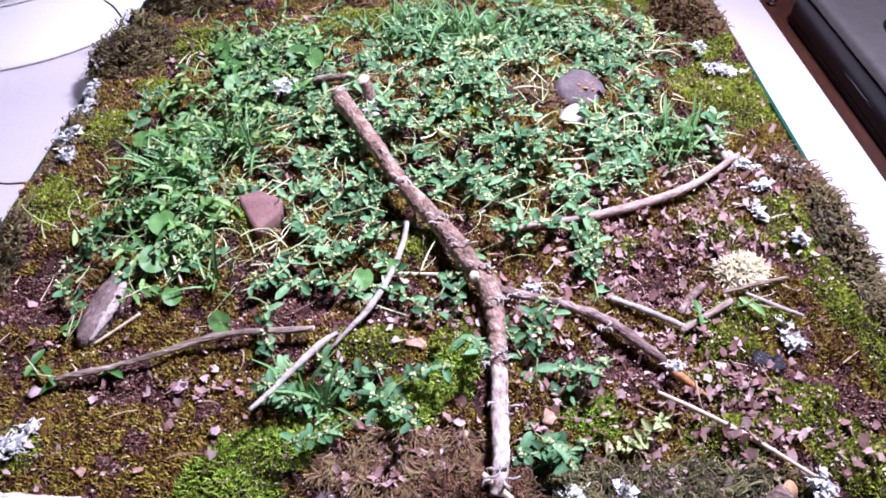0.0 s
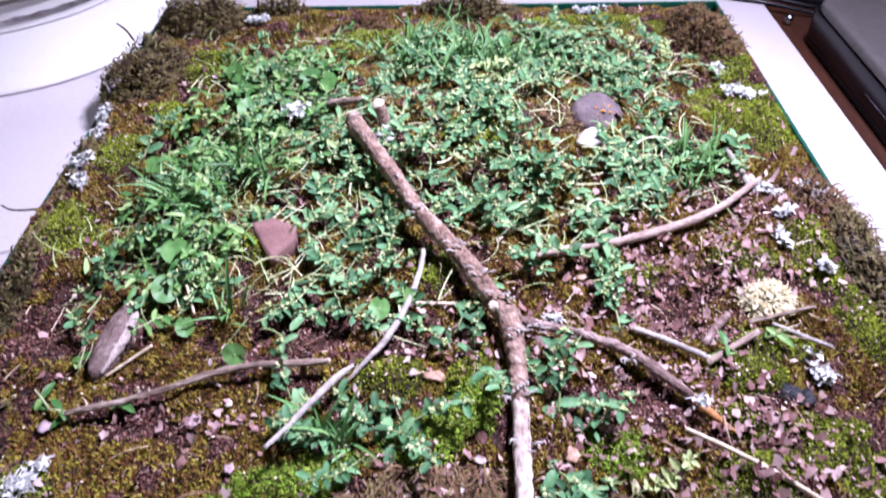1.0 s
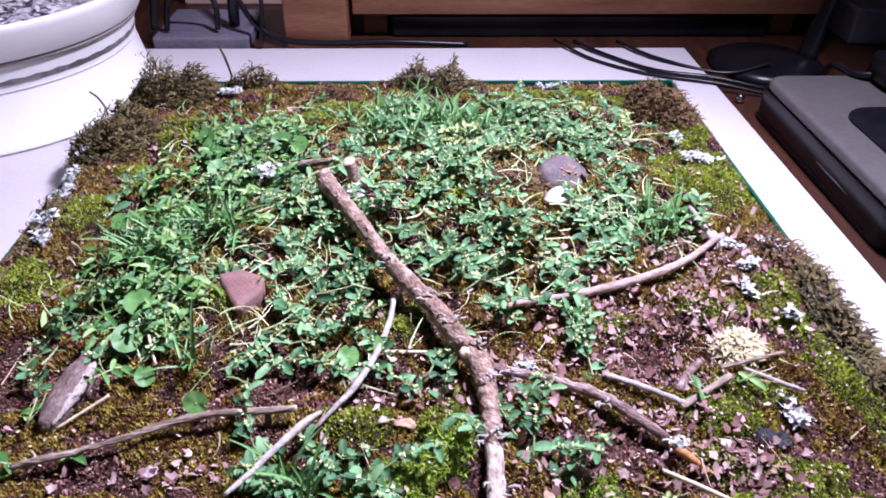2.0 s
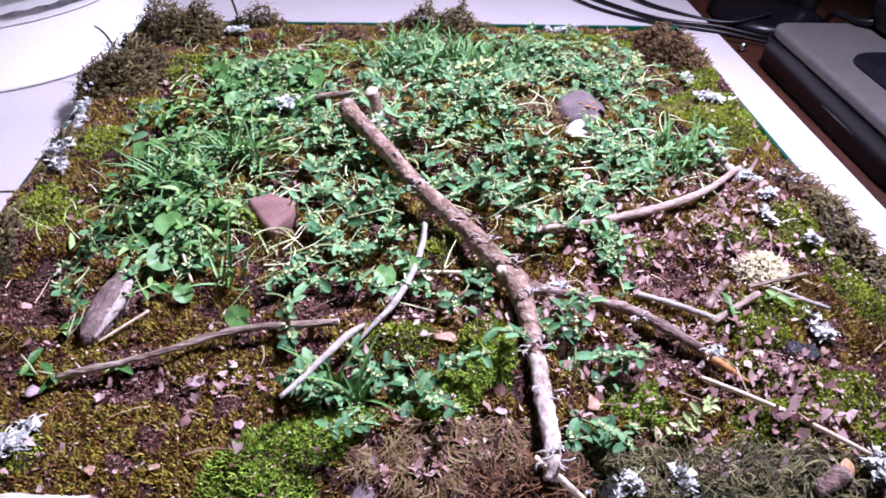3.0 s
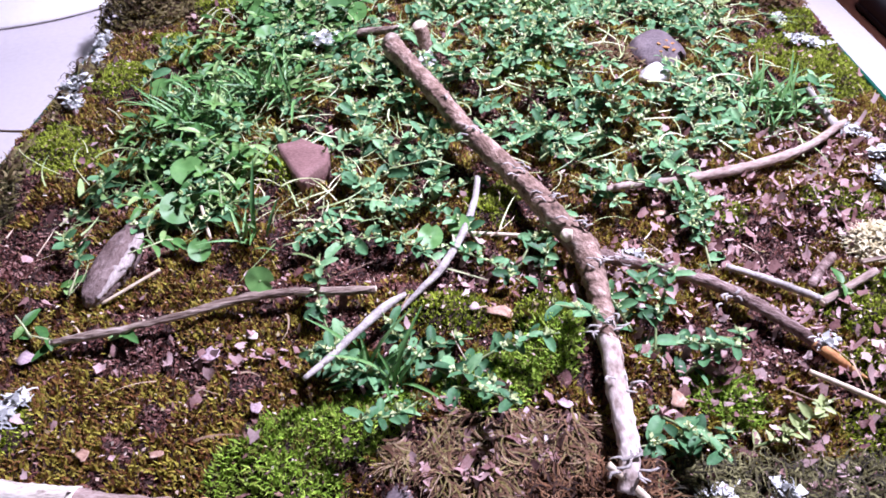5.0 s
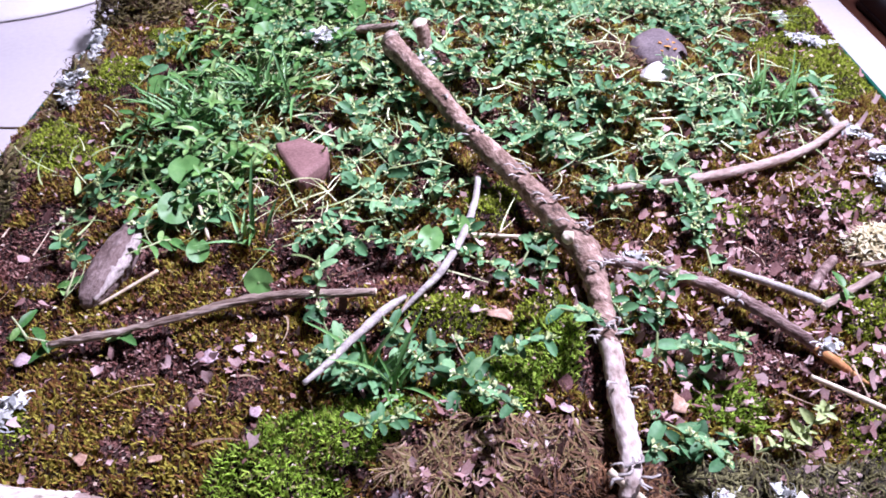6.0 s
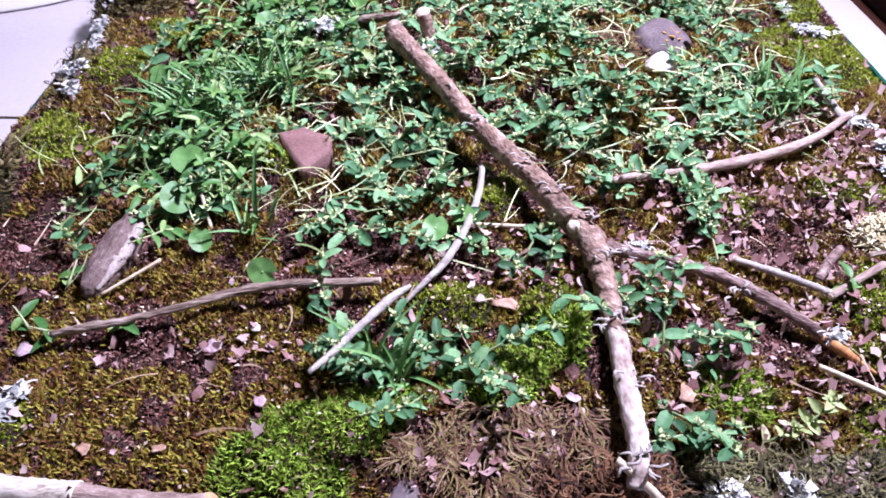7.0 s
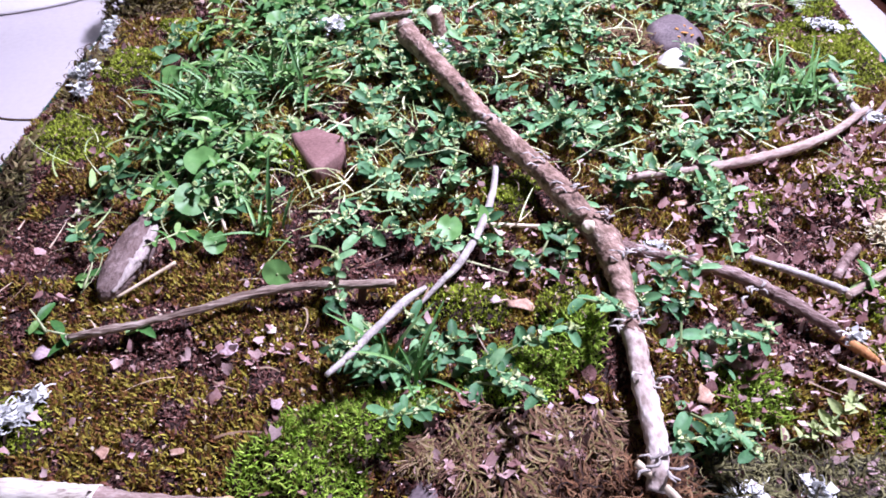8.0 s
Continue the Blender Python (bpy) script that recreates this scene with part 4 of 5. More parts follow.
for x, y, r in ((-0.153, -0.232, 0.0085), (0.199, 0.046, 0.014), (0.183, -0.058, 0.009), (0.178, -0.098, 0.006), (0.167, -0.179, 0.0085),
                (0.213, -0.056, 0.012), (0.052, -0.256, 0.007), (-0.215, 0.010, 0.009), (-0.211, -0.027, 0.009), (-0.142, 0.163, 0.018), (0.118, 0.178, 0.012),
                (0.216, -0.105, 0.008), (0.062, -0.254, 0.005), (0.054, -0.150, 0.005), (0.19, 0.075, 0.007), (-0.218, 0.03, 0.008), (-0.205, -0.045, 0.006), (0.184, -0.078, 0.006), (0.19, -0.12, 0.004), (0.155, -0.25, 0.006), (0.08, -0.256, 0.006)):
    lichen(x, y, r, n=int(70 + r * 5000))
lichen(-0.087, 0.008, 0.012, n=150, dz=0.008, label="grey-white curled lichen beside the brown stick")
lichen(-0.030, -0.030, 0.007, n=80, dz=0.004, label="white curled lichen growing at the branch end")
lichen(0.107, -0.203, 0.0035, n=30, dz=0.005, label="grey-white lichen on the branch fork")
q = np.random.default_rng(3)
n = 900
a, d = q.uniform(0, 6.283, n), np.sqrt(q.random(n))
X, Y = 0.157 + np.cos(a) * d * 0.0105, -0.138 + np.sin(a) * d * 0.010
pos = np.stack([X, Y, height(X, Y) + 0.002 + 0.009 * (1 - d ** 2) * q.random(n) * (0.4 + vnoise(X, Y, 0.006, 77))], 1)
v, f = strands(pos, q.uniform(0, 6.283, n), q.uniform(0.002, 0.006, n), q.uniform(0.0003, 0.0007, n), q.uniform(-0.4, 0.5, n), q.uniform(-3, 3, n))
tagged(link_mesh("cream_lichen", np_mesh("cream_lichen", v, f), M_YLICHEN, smooth=False), "fluffy cream coloured lichen tuft on the moss", "lichen")


def curly(x, y, rx, ry, hgt, n, m, label, seed):
    q = np.random.default_rng(seed)
    a, d = q.uniform(0, 6.283, n), np.sqrt(q.random(n))
    X, Y = x + np.cos(a) * d * rx, y + np.sin(a) * d * ry
    top = hgt * (1 - d ** 2) * (0.2 + 1.4 * vnoise(X, Y, 0.010, seed))
    zz = np.maximum(height(np.clip(X, -0.22, 0.22), np.clip(Y, -0.255, 0.195)), -0.002) + top * q.random(n) ** 0.5
    v, f = strands(np.stack([X, Y, zz], 1), a + q.normal(0, 1.1, n), q.uniform(0.004, 0.010, n), q.uniform(0.0004, 0.0011, n) * (0.45 if m is M_DARKM or y < -0.24 else 0.85), q.uniform(-0.8, 1.6, n), q.normal(0, 4.5, n), 5)
    o = thing("curly_moss", (x, y, max(hz(min(max(x, -0.22), 0.22), min(max(y, -0.255), 0.195)), -0.002)), label, "moss clump")
    k = len(v) // n
    which = np.floor((a / 6.2832 + 0.12 * np.sin(d * 5)) * 5).astype(int) % 5
    for w in range(5):
        sel = np.where(which == w)[0]
        if len(sel):
            link_mesh("moss_lock", np_mesh("moss_lock", v.reshape(n, k, 3)[sel].reshape(-1, 3), f[:len(sel) * (len(f) // n)]), m, o, smooth=False)
    return o


for i, (x, y, rx, ry, hg, n, m, lab) in enumerate((
        (-0.208, 0.082, 0.030, 0.036, 0.024, 2200, M_CURL, "dark curly moss clump at the tray corner"),
        (-0.187, 0.168, 0.036, 0.028, 0.030, 2100, M_CURL, "tall dark brown-green curly moss clump"),
        (-0.130, 0.186, 0.022, 0.012, 0.018, 600, M_CURL, "small curly brown moss clump at the rim"),
        (0.020, 0.183, 0.042, 0.016, 0.020, 1500, M_CURL, "olive brown curly moss clump at the rim"),
        (0.198, 0.135, 0.026, 0.045, 0.020, 2200, M_CURLR, "russet curly moss clump on the tray corner"),
        (0.217, -0.105, 0.010, 0.045, 0.010, 1100, M_CURL, "dark shaggy moss hanging over the rim"),
        (0.218, -0.165, 0.009, 0.040, 0.008, 800, M_CURL, "shaggy brown moss hanging over the rim"),
        (0.212, -0.06, 0.013, 0.02, 0.008, 350, M_CURLR, "tan shaggy moss scrap on the rim"),
        (-0.212, -0.02, 0.007, 0.045, 0.006, 260, M_CURL, "brown shaggy moss along the rim"),
        (-0.210, -0.125, 0.008, 0.045, 0.007, 320, M_CURL, "shaggy brown moss along the rim"),
        (0.100, -0.250, 0.055, 0.011, 0.0045, 1700, M_DARKM, "shaggy green moss at the tray rim"),
        (0.025, -0.253, 0.022, 0.010, 0.010, 1300, M_RED, "red-brown dead moss tuft by the branch"),
        (-0.06, 0.152, 0.022, 0.010, 0.008, 350, M_CURLR, "russet moss scrap among green moss"),
        (0.071, 0.000, 0.016, 0.015, 0.007, 700, M_CURLR, "russet moss tuft beside the grey stone"))):
    curly(x, y, rx, ry, hg, n, m, lab, 40 + i)
for i, pts in enumerate(([(-0.222, 0.115, 0.016, 0.0008), (-0.228, 0.120, 0.022, 0.0008), (-0.234, 0.122, 0.026, 0.0006)],
                         [(-0.145, 0.185, 0.012, 0.0010), (-0.149, 0.187, 0.028, 0.0011), (-0.153, 0.189, 0.036, 0.0006)],
                         [(-0.215, -0.06, 0.004, 0.0006), (-0.232, -0.068, 0.009, 0.0006), (-0.240, -0.066, 0.011, 0.0005)])):
    stick("moss_stalk", pts, M_CURL, "thin dark stalk sticking out of the moss", 6, 0.1, 30 + i)

# ---- plants ----


def leaf_mesh(length, width, cup, droop, seed, round_=False):
    """A folded leaf from its stalk along +x."""
    bm = bmesh.new()
    rows = []
    st = 6
    q = random.Random(seed)
    for i in range(st + 1):
        t = i / st
        u = (0.03 + 0.95 * t) ** (0.95 if round_ else 0.8)
        w = width * max(0.0, 1 - abs(2 * u - 1) ** (2.6 if round_ else 1.8)) ** 0.62 * (1 + q.uniform(-0.06, 0.06))
        x = length * t
        z = -droop * length * t * t + 0.12 * length * t
        rows.append([bm.verts.new((x, -w / 2, z + cup * w)), bm.verts.new((x, -w / 4, z + cup * w * 0.3)), bm.verts.new((x, 0, z - 0.02 * width)),
                     bm.verts.new((x, w / 4, z + cup * w * 0.3)), bm.verts.new((x, w / 2, z + cup * w))])
    for a, b in zip(rows, rows[1:]):
        for k in range(4):
            bm.faces.new((a[k], b[k], b[k + 1], a[k + 1]))
    me = bpy.data.meshes.new("leaf")
    bm.to_mesh(me)
    bm.free()
    me.shade_smooth()
    return me


KNOT = [leaf_mesh(l, w, c, d, i, True) for i, (l, w, c, d) in enumerate(((0.0086, 0.0044, 0.12, 0.3), (0.0070, 0.0038, 0.10, 0.35), (0.0098, 0.0042, 0.16, 0.2), (0.0056, 0.0031, 0.18, 0.15)))]
BROAD = [leaf_mesh(l, w, c, d, i + 9) for i, (l, w, c, d) in enumerate(((0.0105, 0.0044, 0.14, 0.4), (0.0082, 0.0040, 0.18, 0.3), (0.0125, 0.0034, 0.12, 0.5)))]
PALEL = [leaf_mesh(l, w, c, d, i + 19) for i, (l, w, c, d) in enumerate(((0.006, 0.0034, 0.2, 0.1), (0.0075, 0.0038, 0.15, 0.2)))]
BLADE = [leaf_mesh(l, w, 0.25, d, i + 29) for i, (l, w, d) in enumerate(((0.022, 0.0016, 0.3), (0.028, 0.0018, 0.45), (0.017, 0.0015, 0.2)))]
for me in KNOT:
    me.materials.append(M_LEAF)
for me in BROAD:
    me.materials.append(M_LEAFG)
for me in PALEL:
    me.materials.append(M_BUD)
for me in BLADE:
    me.materials.append(M_GRASS)


def put_leaf(me, parent, m, name="leaf"):
    ob = new(name, me)
    ob.parent = parent
    ob.matrix_basis = m
    return ob


def sprig(name, seed, length, leaves, gap, rise, label, category, buds=True):
    """A creeping stem along +x with alternate leaves, built at the origin."""
    q = random.Random(seed)
    o = thing(name, (0, 0, 0), label, category, "creeping plants")
    pts, p, a, e = [], Vector((0, 0, 0)), 0.0, rise
    n = int(length / 0.005)
    for i in range(n + 1):
        pts.append((*p, 0.00055 * (1 - 0.5 * i / n)))
        a += q.uniform(-0.22, 0.22)
        e += q.uniform(-0.12, 0.10) - 0.05
        p = p + Vector((math.cos(a) * math.cos(e), math.sin(a) * math.cos(e), math.sin(e))) * 0.005
        p.z = max(p.z, 0.002)
    part("stem", tube(pts, 5, 0.004, 0.05, seed), M_STEM, o)
    s = 0.004
    side = 1
    bud_v, bud_f, off = [], [], 0
    while s < length:
        i = min(int(s / 0.005), n - 1)
        base = Vector(pts[i][:3])
        d = Vector(pts[i + 1][:3]) - base
        head = math.atan2(d.y, d.x)
        t = s / length
        for k in range(2 if t > 0.35 else 1):
            yaw = head + side * q.uniform(0.5, 1.5) + (k * math.pi * 0.9 if k else 0)
            sc = q.uniform(0.75, 1.15) * (1 - 0.35 * t)
            put_leaf(q.choice(leaves), o, Matrix.Translation(base) @ Euler((q.uniform(-0.7, 0.7), q.uniform(-0.75, 0.15), yaw)).to_matrix().to_4x4() @ Matrix.Scale(sc, 4))
        side = -side
        if buds and q.random() < 0.8:
            m = 4
            pos = np.array([[base.x, base.y, base.z + 0.0006]] * m) + np.array([[q.uniform(-1, 1), q.uniform(-1, 1), q.uniform(0, 1)] for _ in range(m)]) * 0.0012
            v, f = blades(pos, np.array([q.uniform(0, 6.28) for _ in range(m)]), np.array([q.uniform(0, 1.3) for _ in range(m)]), np.full(m, 0.0022), np.full(m, 0.0007), 0.4)
            bud_v.append(v)
            bud_f.append(f + off)
            off += len(v)
        s += gap * q.uniform(0.7, 1.3)
    if bud_v:
        link_mesh("flower_head", np_mesh("flower_head", np.vstack(bud_v), np.vstack(bud_f)), M_BUD, o, "pale yellow-green buds", smooth=False)
    return o


def scatter(protos, spots, turn=None, seed=1, lean=0.15):
    """Places the prototypes and copies of them at spots (x, y, lift)."""
    q = random.Random(seed)
    used = set()
    for i, (x, y, dz) in enumerate(spots):
        o = protos[i % len(protos)]
        az = q.uniform(0, 360) if turn is None else turn[i % len(turn)]
        if turn is None and x > 0.11:
            az = 180 + (az - 180) * 0.4
        elif turn is None and x < -0.13:
            az = (az - 180) * 0.4
        m = pose(x, y, hz(x, y) + 0.0005 + dz, math.degrees(q.uniform(-lean, lean)), math.degrees(q.uniform(-lean, lean)), az)
        if o.name in used:
            copy_thing(o, m)
        else:
            used.add(o.name)
            o.matrix_basis = m


def spread(n, spots, seed, gap, test=None):
    """n places drawn from the soft spots, no two nearer than gap."""
    q = np.random.default_rng(seed)
    out = []
    for _ in range(n * 60):
        x, y = q.uniform(-0.2, 0.2), q.uniform(-0.24, 0.18)
        if q.random() > float(blob(np.array([x]), np.array([y]), spots)[0]) ** 1.6 or (test and not test(x, y)):
            continue
        if abs(x + 0.080) < 0.018 and abs(y + 0.113) < 0.032 or abs(x - 0.079) < 0.036 and abs(y + 0.010) < 0.031:
            continue
        if all((x - a) ** 2 + (y - b) ** 2 > gap * gap for a, b, _ in out):
            out.append((x, y, q.uniform(0, 0.004)))
        if len(out) == n:
            break
    return out


knots = [sprig("knotgrass_sprig", 100 + i, L, KNOT, 0.0042, 0.45, "creeping sprig with small blue-green oval leaves and pale buds", "plant")
         for i, L in enumerate((0.036, 0.045, 0.030, 0.052, 0.040, 0.034))]
scatter(knots, spread(235, PLANTS, 4, 0.0049, lambda x, y: x > -0.1 or y < -0.1 or (x + y * 7) % 0.03 < 0.012), seed=5)
broads = [sprig("green_herb", 200 + i, L, BROAD, 0.005, 0.7, "leafy herb sprig with bright green lance-shaped leaves", "plant", False) for i, L in enumerate((0.026, 0.034, 0.022))]
HERB = [(-0.135, -0.085, 0.035, 0.04), (-0.13, -0.03, 0.035, 0.04), (-0.11, 0.045, 0.04, 0.045), (-0.12, -0.125, 0.03, 0.02), (-0.11, 0.09, 0.03, 0.02)]
scatter(broads, spread(118, HERB, 6, 0.0052), seed=7)
near = [sprig("knotgrass_sprig", 300 + i, L, KNOT, 0.0040, 0.6, "upright sprig with blue-green oval leaves and pale buds", "plant") for i, L in enumerate((0.030, 0.036))]
scatter(near, [(-0.030, -0.206, 0), (-0.020, -0.214, 0), (-0.042, -0.216, 0), (-0.012, -0.206, 0), (-0.052, -0.192, 0), (-0.058, -0.198, 0), (0.016, -0.172, 0), (0.019, -0.182, 0),
               (0.046, -0.186, 0), (0.048, -0.200, 0), (0.058, -0.213, 0), (0.044, -0.226, 0), (0.044, -0.243, 0), (0.085, -0.156, 0), (-0.004, -0.150, 0), (0.008, -0.158, 0), (0.064, -0.235, 0),
               (-0.034, -0.212, 0), (-0.024, -0.204, 0), (-0.015, -0.213, 0), (-0.038, -0.204, 0), (-0.028, -0.219, 0), (0.046, -0.192, 0.001), (0.050, -0.206, 0.001)],
        [200, 330, 160, 20, 250, 120, 80, 300, 60, 350, 30, 310, 20, 100, 140, 60, 200], 8)
pales = [sprig("pale_sprig", 400, 0.030, PALEL, 0.0030, 0.5, "sprig with pale yellow-green leaves", "plant")]
scatter(pales, [(0.076, -0.236, 0.002), (0.138, 0.085, 0.012), (0.152, 0.075, 0.004), (0.045, 0.035, 0.006), (0.02, 0.045, 0.008)], [12, 110, 60, 200, 340], 9)


def grass(seed, n, label):
    q = random.Random(seed)
    o = thing("grass_tuft", (0, 0, 0), label, "grass", "grass tufts")
    for _ in range(n):
        put_leaf(q.choice(BLADE), o, pose(q.uniform(-0.005, 0.005), q.uniform(-0.005, 0.005), 0, 0, q.uniform(-80, -25), q.uniform(0, 360)) @ Matrix.Scale(q.uniform(0.6, 1.1), 4), "blade")
    return o


small = grass(490, 12, "small tuft of fine green grass blades")
scatter([small], [(-0.036, -0.214, 0.0), (-0.044, -0.209, 0.0), (-0.095, -0.150, 0.0)], seed=4)
tufts = [grass(500 + i, n, "small tuft of fine green grass blades") for i, n in enumerate((14, 11, 16))]
GR = [(-0.01, 0.085, 0.035, 0.03), (0.145, -0.035, 0.02, 0.02), (-0.105, -0.05, 0.015, 0.02), (0.03, 0.08, 0.03, 0.02), (-0.135, -0.065, 0.02, 0.02)]
scatter(tufts, spread(56, GR, 12, 0.0055), seed=13)


def round_plant(x, y, z, r, seed, label="round glossy light green leaf on a thin stalk"):
    q = random.Random(seed)
    o = thing("round_leaf_plant", (x, y, hz(x, y)), label, "plant", "round-leaved plants")
    bm = bmesh.new()
    cen = bm.verts.new((0, 0, -0.12 * r))
    rings = []
    for j, k in enumerate((0.5, 0.85, 1.0)):
        rings.append([bm.verts.new((r * k * math.cos(a) * (1.08 if abs(a - math.pi) > 0.3 else 0.72), r * k * math.sin(a) * 0.95,
                                    (0.10 * k * k + 0.05 * math.sin(3 * a + seed)) * r - 0.1 * r)) for a in [2 * math.pi * i / 20 for i in range(20)]])
    for i in range(20):
        bm.faces.new((cen, rings[0][i], rings[0][(i + 1) % 20]))
        for a, b in zip(rings, rings[1:]):
            bm.faces.new((a[i], b[i], b[(i + 1) % 20], a[(i + 1) % 20]))
    bm.transform(pose(x, y, z, q.uniform(18, 48), q.uniform(-30, 30), 0) @ pose(0, 0, 0, 0, 0, q.uniform(0, 360)))
    part("leaf", bm, M_ROUND, o)
    g = hz(x, y)
    part("stalk", tube([(x + q.uniform(-0.004, 0.004), y + 0.004, g - 0.001, 0.0006), (x, y + 0.003, (g + z) / 2, 0.0006), (x, y, z - 0.0005, 0.0005)], 5, 0.003, 0), M_STEM, o)


for i, (x, y, r) in enumerate(((-0.0865, -0.176, 0.0052), (-0.0255, -0.150, 0.0052), (-0.0145, -0.143, 0.0046), (-0.127, -0.115, 0.0072), (-0.125, -0.140, 0.0068),
                               (-0.123, 0.031, 0.0088), (-0.101, 0.042, 0.0078), (-0.081, 0.042, 0.0076), (-0.117, 0.014, 0.0074), (-0.070, 0.036, 0.0062), (-0.162, -0.038, 0.0055),
                               (-0.114, 0.060, 0.0070), (-0.135, 0.058, 0.0062), (-0.112, -0.160, 0.0045), (-0.110, -0.100, 0.0060))):
    round_plant(x, y, max(0.017, hz(x, y) + 0.006) + (0.004 if r > 0.006 else 0), r, 600 + i)
duo = sprig("seedling", 700, 0.014, BROAD, 0.006, 0.6, "small seedling with broad light green leaves", "plant", False)
scatter([duo], [(0.130, -0.174, 0.002), (-0.156, -0.178, 0.003), (-0.150, -0.200, 0.003), (-0.134, -0.199, 0.003), (-0.163, -0.196, 0.002), (0.146, -0.166, 0.002)], [160, 85, 200, 30, 140, 20], 3)

# ---- bucket ----
BK = (-0.367, 0.229)
bucket = thing("bucket", (BK[0], BK[1], -0.02), "round white plastic bucket with a thick rim, holding grey clutter", "bucket")
part("body", lathe([(0.1330, -0.0198), (0.1362, -0.0188), (0.1366, -0.0170), (0.1345, -0.0155), (0.1264, 0.0237), (0.1264, 0.0253), (0.1310, 0.0440), (0.1322, 0.0475), (0.1322, 0.052),
                   (0.1290, 0.052), (0.1230, 0.0), (0.130, -0.014)], BK, 96), M_BUCKET, bucket)
# two raised rings, grey-brown and pale grey, draw the lines around the wall
part("groove", lathe([(0.1318, 0.0446), (0.1336, 0.0450), (0.1342, 0.0482), (0.1326, 0.0486)], BK, 96), M_GROOVE, bucket, "grey-brown line under the rim")
part("groove", lathe([(0.1250, 0.0240), (0.1272, 0.0241), (0.1273, 0.0246), (0.1252, 0.0247)], BK, 96), M_SEAM, bucket, "thin pale grey seam")
part("rim", lathe([(0.1326, 0.0487), (0.1352, 0.0490), (0.1368, 0.0505), (0.1430, 0.0700), (0.1440, 0.0735), (0.1434, 0.0760), (0.1415, 0.0765), (0.1395, 0.0735), (0.1360, 0.058), (0.1325, 0.0525)], BK, 96), M_BUCKET, bucket)
n = 1800
a, d = rng.uniform(0, 6.283, n), 0.128 * np.sqrt(rng.random(n))
pos = np.stack([BK[0] + np.cos(a) * d, BK[1] + np.sin(a) * d, 0.059 + rng.uniform(0, 0.010, n)], 1)
v, f = strands(pos, rng.uniform(0, 6.283, n), rng.uniform(0.008, 0.02, n), rng.uniform(0.0008, 0.003, n), rng.uniform(-0.2, 0.4, n), rng.normal(0, 1.5, n))
tagged(link_mesh("clutter", np_mesh("clutter", v, f), M_CLUT, smooth=False), "grey and white fibres heaped inside the bucket", "fibres", kind="stuff")
tagged(part("fibre_bed", lathe([(0.1285, 0.03), (0.1290, 0.050), (0.1345, 0.0565), (0.06, 0.058), (0.002, 0.059)], BK, 48, True), M_CLUT), "mottled grey filling inside the bucket", "filling")


# ---- device on the table ----
def rrect(x0, y0, x1, y1, z0, z1, rad, bev=0.0015):
    bm = bmesh.new()
    ring = []
    for cx, cy, a0 in ((x1 - rad, y1 - rad, 0), (x0 + rad, y1 - rad, 90), (x0 + rad, y0 + rad, 180), (x1 - rad, y0 + rad, 270)):
        for k in range(7):
            a = radians(a0 + 15 * k)
            ring.append((cx, cy, math.cos(a), math.sin(a)))
    lay = [[bm.verts.new((cx + c * (rad - o), cy + s * (rad - o), z)) for cx, cy, c, s in ring] for z, o in ((z0, bev), (z0 + bev, 0), (z1 - bev, 0), (z1 - bev * 0.3, bev * 0.3), (z1, bev))]
    m = len(ring)
    for a, b in zip(lay, lay[1:]):
        for k in range(m):
            bm.faces.new((a[k], a[(k + 1) % m], b[(k + 1) % m], b[k]))
    bm.faces.new(lay[0][::-1])
    bm.faces.new(lay[-1])
    return bm


dev = thing("disc_drive", (0.42, 0.09, ZT), "black box-shaped device with a silver lid", "device")
part("body", rrect(0.300, -0.022, 0.56, 0.190, ZT, 0.0035, 0.012), M_BLACK, dev)
lid = part("lid", rrect(0.298, -0.030, 0.57, 0.184, 0.0035, 0.0125, 0.018, 0.003), M_SILVER, dev, "brushed silver lid")
part("dark_pad", rrect(0.326, -0.012, 0.54, 0.116, 0.0122, 0.0142, 0.026, 0.0008), M_BLACK, lid, "dark rounded pad")
part("slot", box(0.3000, 0.030, -0.012, 0.3015, 0.075, -0.0105), M_LILAC, dev, "grey slot strip")
part("rail", box(0.2998, 0.0, -0.022, 0.3015, 0.18, -0.0205), M_BLACK, dev, "thin grey rail")
puck = thing("black_plug", (0.41, 0.165, 0.0125), "black plug with a cable on the silver lid", "plug")
part("body", rrect(0.378, 0.136, 0.45, 0.182, 0.0127, 0.036, 0.012, 0.005), M_BLACK, puck)
part("cable", tube([(0.388, 0.165, 0.02, 0.003), (0.372, 0.175, 0.016, 0.003), (0.366, 0.200, 0.014, 0.003), (0.375, 0.225, 0.0, 0.003), (0.39, 0.25, -0.02, 0.003)], 8, 0.004, 0), M_BLACK, puck)

# ---- things behind the board ----
ris = thing("monitor_riser", (0.2, 0.45, ZT), "low brown wooden riser shelf on the table", "shelf")
part("board", box(-0.060, 0.375, 0.002, 0.455, 0.62, 0.028, 0.001), M_SHELF, ris, smooth=False)
for x in (-0.05, 0.40):
    part("support", box(x, 0.40, ZT, x + 0.025, 0.60, 0.002), M_SHELF, ris, smooth=False)
# black block puts the dark space beneath the riser into colour
bb = thing("black_box", (0.18, 0.48, ZT), "black block standing in for the shade under the wooden riser", "box")
part("body", box(-0.02, 0.389, ZT, 0.39, 0.58, -0.001, 0.002), M_BLACK, bb, smooth=False)
part("front_panel", box(-0.018, 0.385, ZT + 0.002, 0.388, 0.3885, -0.003, 0.001), M_BLACK, bb, smooth=False)
tagged(part("wood_block", box(-0.128, 0.350, ZT, -0.064, 0.43, 0.055, 0.002), M_SHELF, smooth=False), "orange-brown wooden block behind the board", "block")
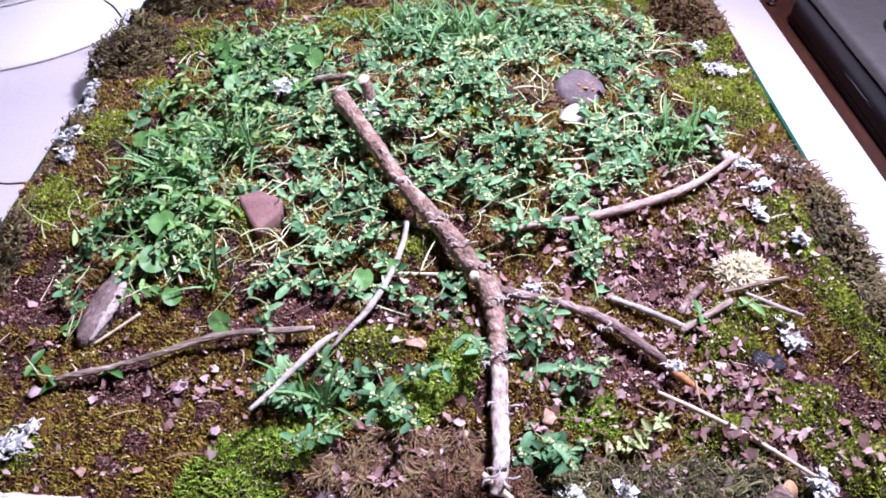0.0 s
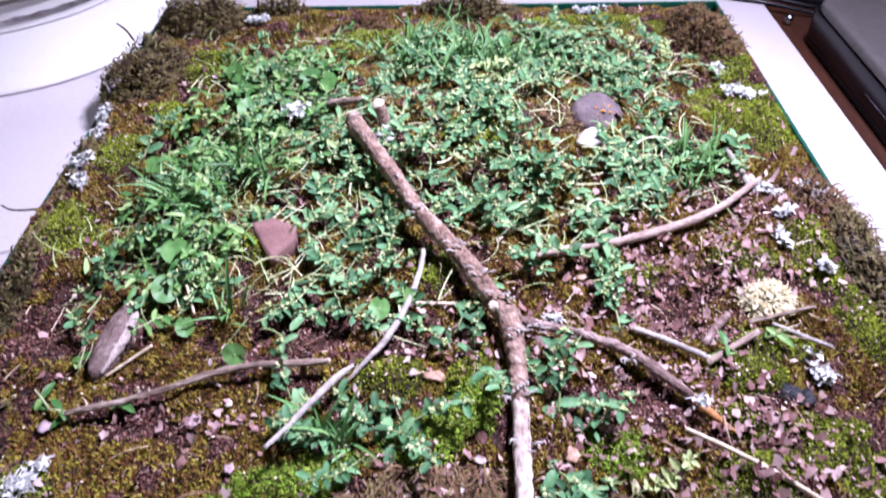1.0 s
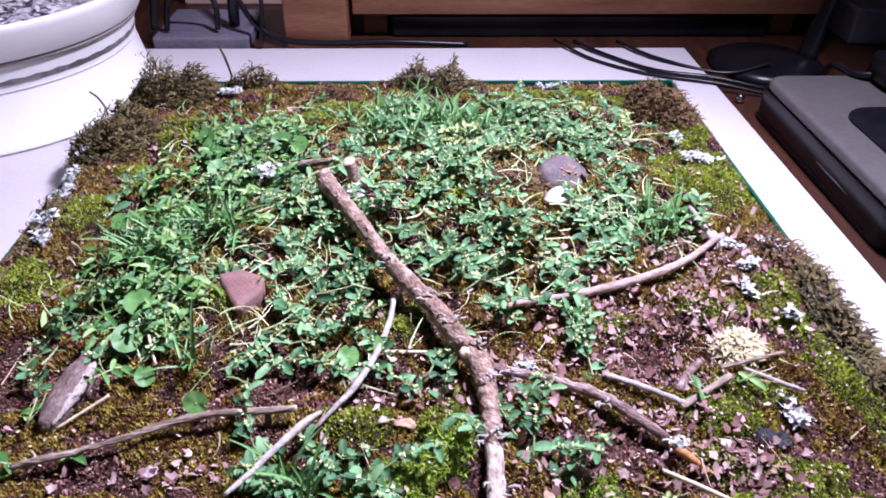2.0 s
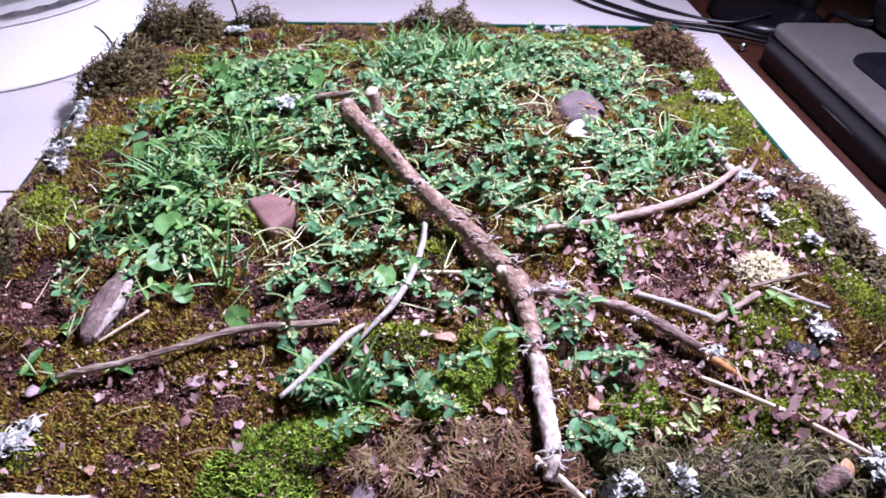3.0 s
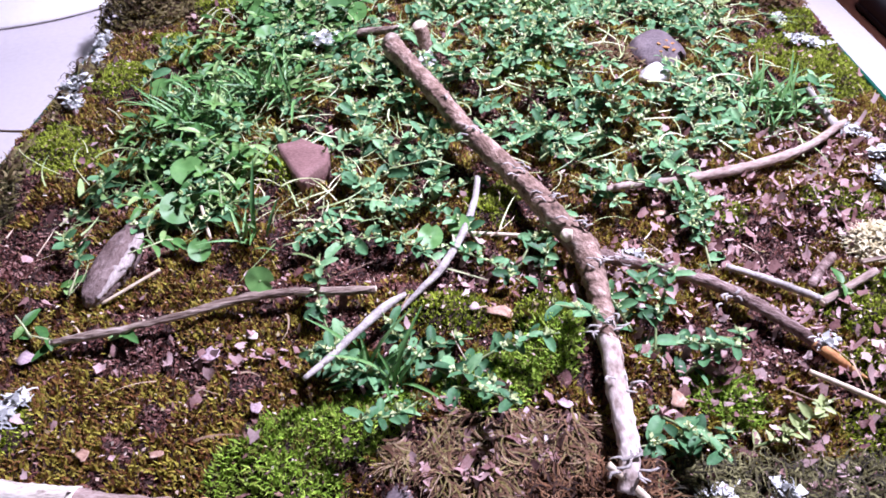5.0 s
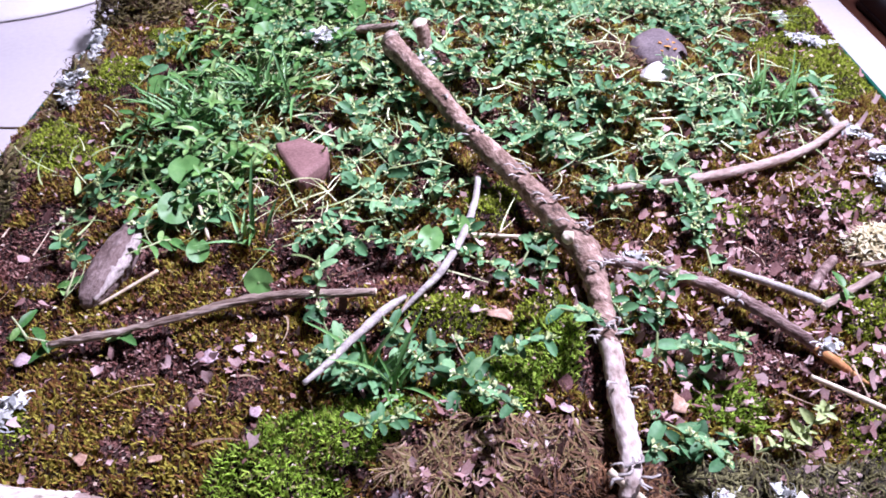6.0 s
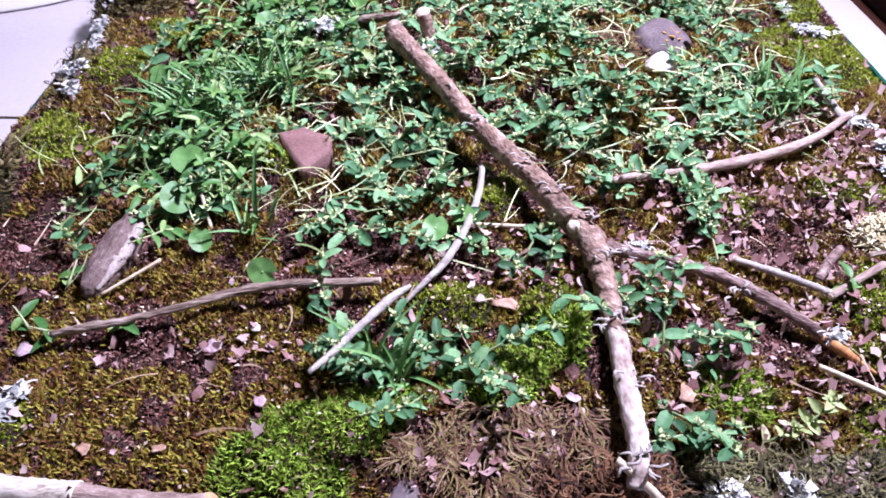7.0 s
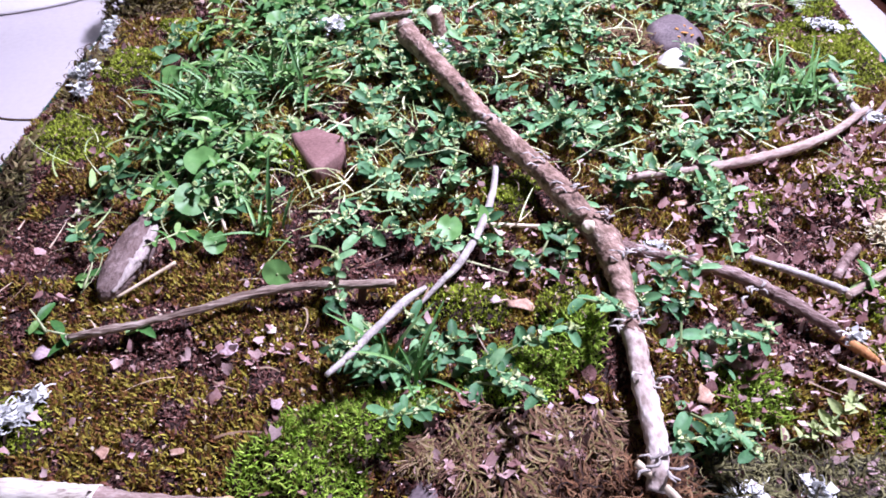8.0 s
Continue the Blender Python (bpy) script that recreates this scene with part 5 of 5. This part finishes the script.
tagged(part("flat_case", box(-0.262, 0.345, ZT, -0.165, 0.44, -0.012, 0.002), M_LILAC, smooth=False), "flat grey-purple case on the table", "case")
tagged(part("pink_carton", box(-0.27, 0.50, ZT, -0.10, 0.60, 0.09, 0.002), mat("pink_card", [(0.55, 0.36, 0.3), (0.7, 0.52, 0.46)], 20, 200, 0.7, 0.1), smooth=False), "pinkish cardboard carton on the table", "carton")
tagged(part("grey_case", box(0.47, 0.36, ZT, 0.72, 0.56, 0.012, 0.003), M_LILAC, smooth=False), "pale lilac-grey case on the table", "case")
st = thing("monitor_stand", (0.36, 0.32, ZT), "glossy black monitor stand on the table", "stand")
part("foot", lathe([(0.055, ZT + 0.0003), (0.056, ZT + 0.004), (0.045, ZT + 0.009), (0.012, ZT + 0.012)], (0.355, 0.300), 40, True), M_BLACK, st)
part("post", tube([(0.395, 0.300, ZT + 0.003, 0.010), (0.405, 0.312, 0.01, 0.010), (0.425, 0.325, 0.08, 0.010), (0.43, 0.33, 0.14, 0.010)], 12, 0.01, 0, flat=0.6), M_BLACK, st)
bead = bmesh.new()
bmesh.ops.create_uvsphere(bead, u_segments=16, v_segments=10, radius=0.0042)
bead.transform(pose(0.297, 0.213, -0.0215))
tagged(part("chrome_bead", bead, M_METAL), "small shiny chrome bead on the table edge", "bead")
for pts in ([(0.170, 0.345, -0.016, 0.0022), (0.195, 0.310, -0.0175, 0.0022), (0.235, 0.268, -0.0175, 0.0022), (0.285, 0.250, -0.0175, 0.0022), (0.33, 0.235, -0.022, 0.0022), (0.36, 0.24, -0.023, 0.0022)],
            [(0.150, 0.350, -0.016, 0.0016), (0.180, 0.300, -0.018, 0.0016), (0.225, 0.262, -0.018, 0.0016), (0.280, 0.240, -0.018, 0.0016), (0.33, 0.222, -0.023, 0.0016)],
            [(0.215, 0.345, -0.016, 0.0020), (0.245, 0.300, -0.0175, 0.0020), (0.30, 0.268, -0.02, 0.0020), (0.345, 0.27, -0.012, 0.002)],
            [(-0.25, 0.36, -0.010, 0.003), (-0.245, 0.37, 0.02, 0.003), (-0.222, 0.37, 0.032, 0.003), (-0.20, 0.37, 0.018, 0.003), (-0.198, 0.36, -0.009, 0.003)],
            [(-0.262, 0.36, -0.009, 0.004), (-0.258, 0.37, 0.03, 0.004), (-0.25, 0.39, 0.07, 0.004)],
            [(-0.185, 0.38, -0.010, 0.006), (-0.182, 0.38, 0.02, 0.006), (-0.170, 0.39, 0.07, 0.005)],
            [(-0.180, 0.37, 0.03, 0.003), (-0.160, 0.352, 0.004, 0.003), (-0.135, 0.344, -0.012, 0.003), (-0.09, 0.342, -0.0165, 0.003), (-0.02, 0.345, -0.0165, 0.003), (0.06, 0.352, -0.022, 0.003)],
            [(-0.145, 0.345, 0.06, 0.0022), (-0.147, 0.341, 0.01, 0.0022), (-0.151, 0.334, -0.0175, 0.0022)]):
    tagged(part("cable", tube(pts, 8, 0.006, 0), M_BLACK), "black rubber cable behind the board", "cable", "cables")
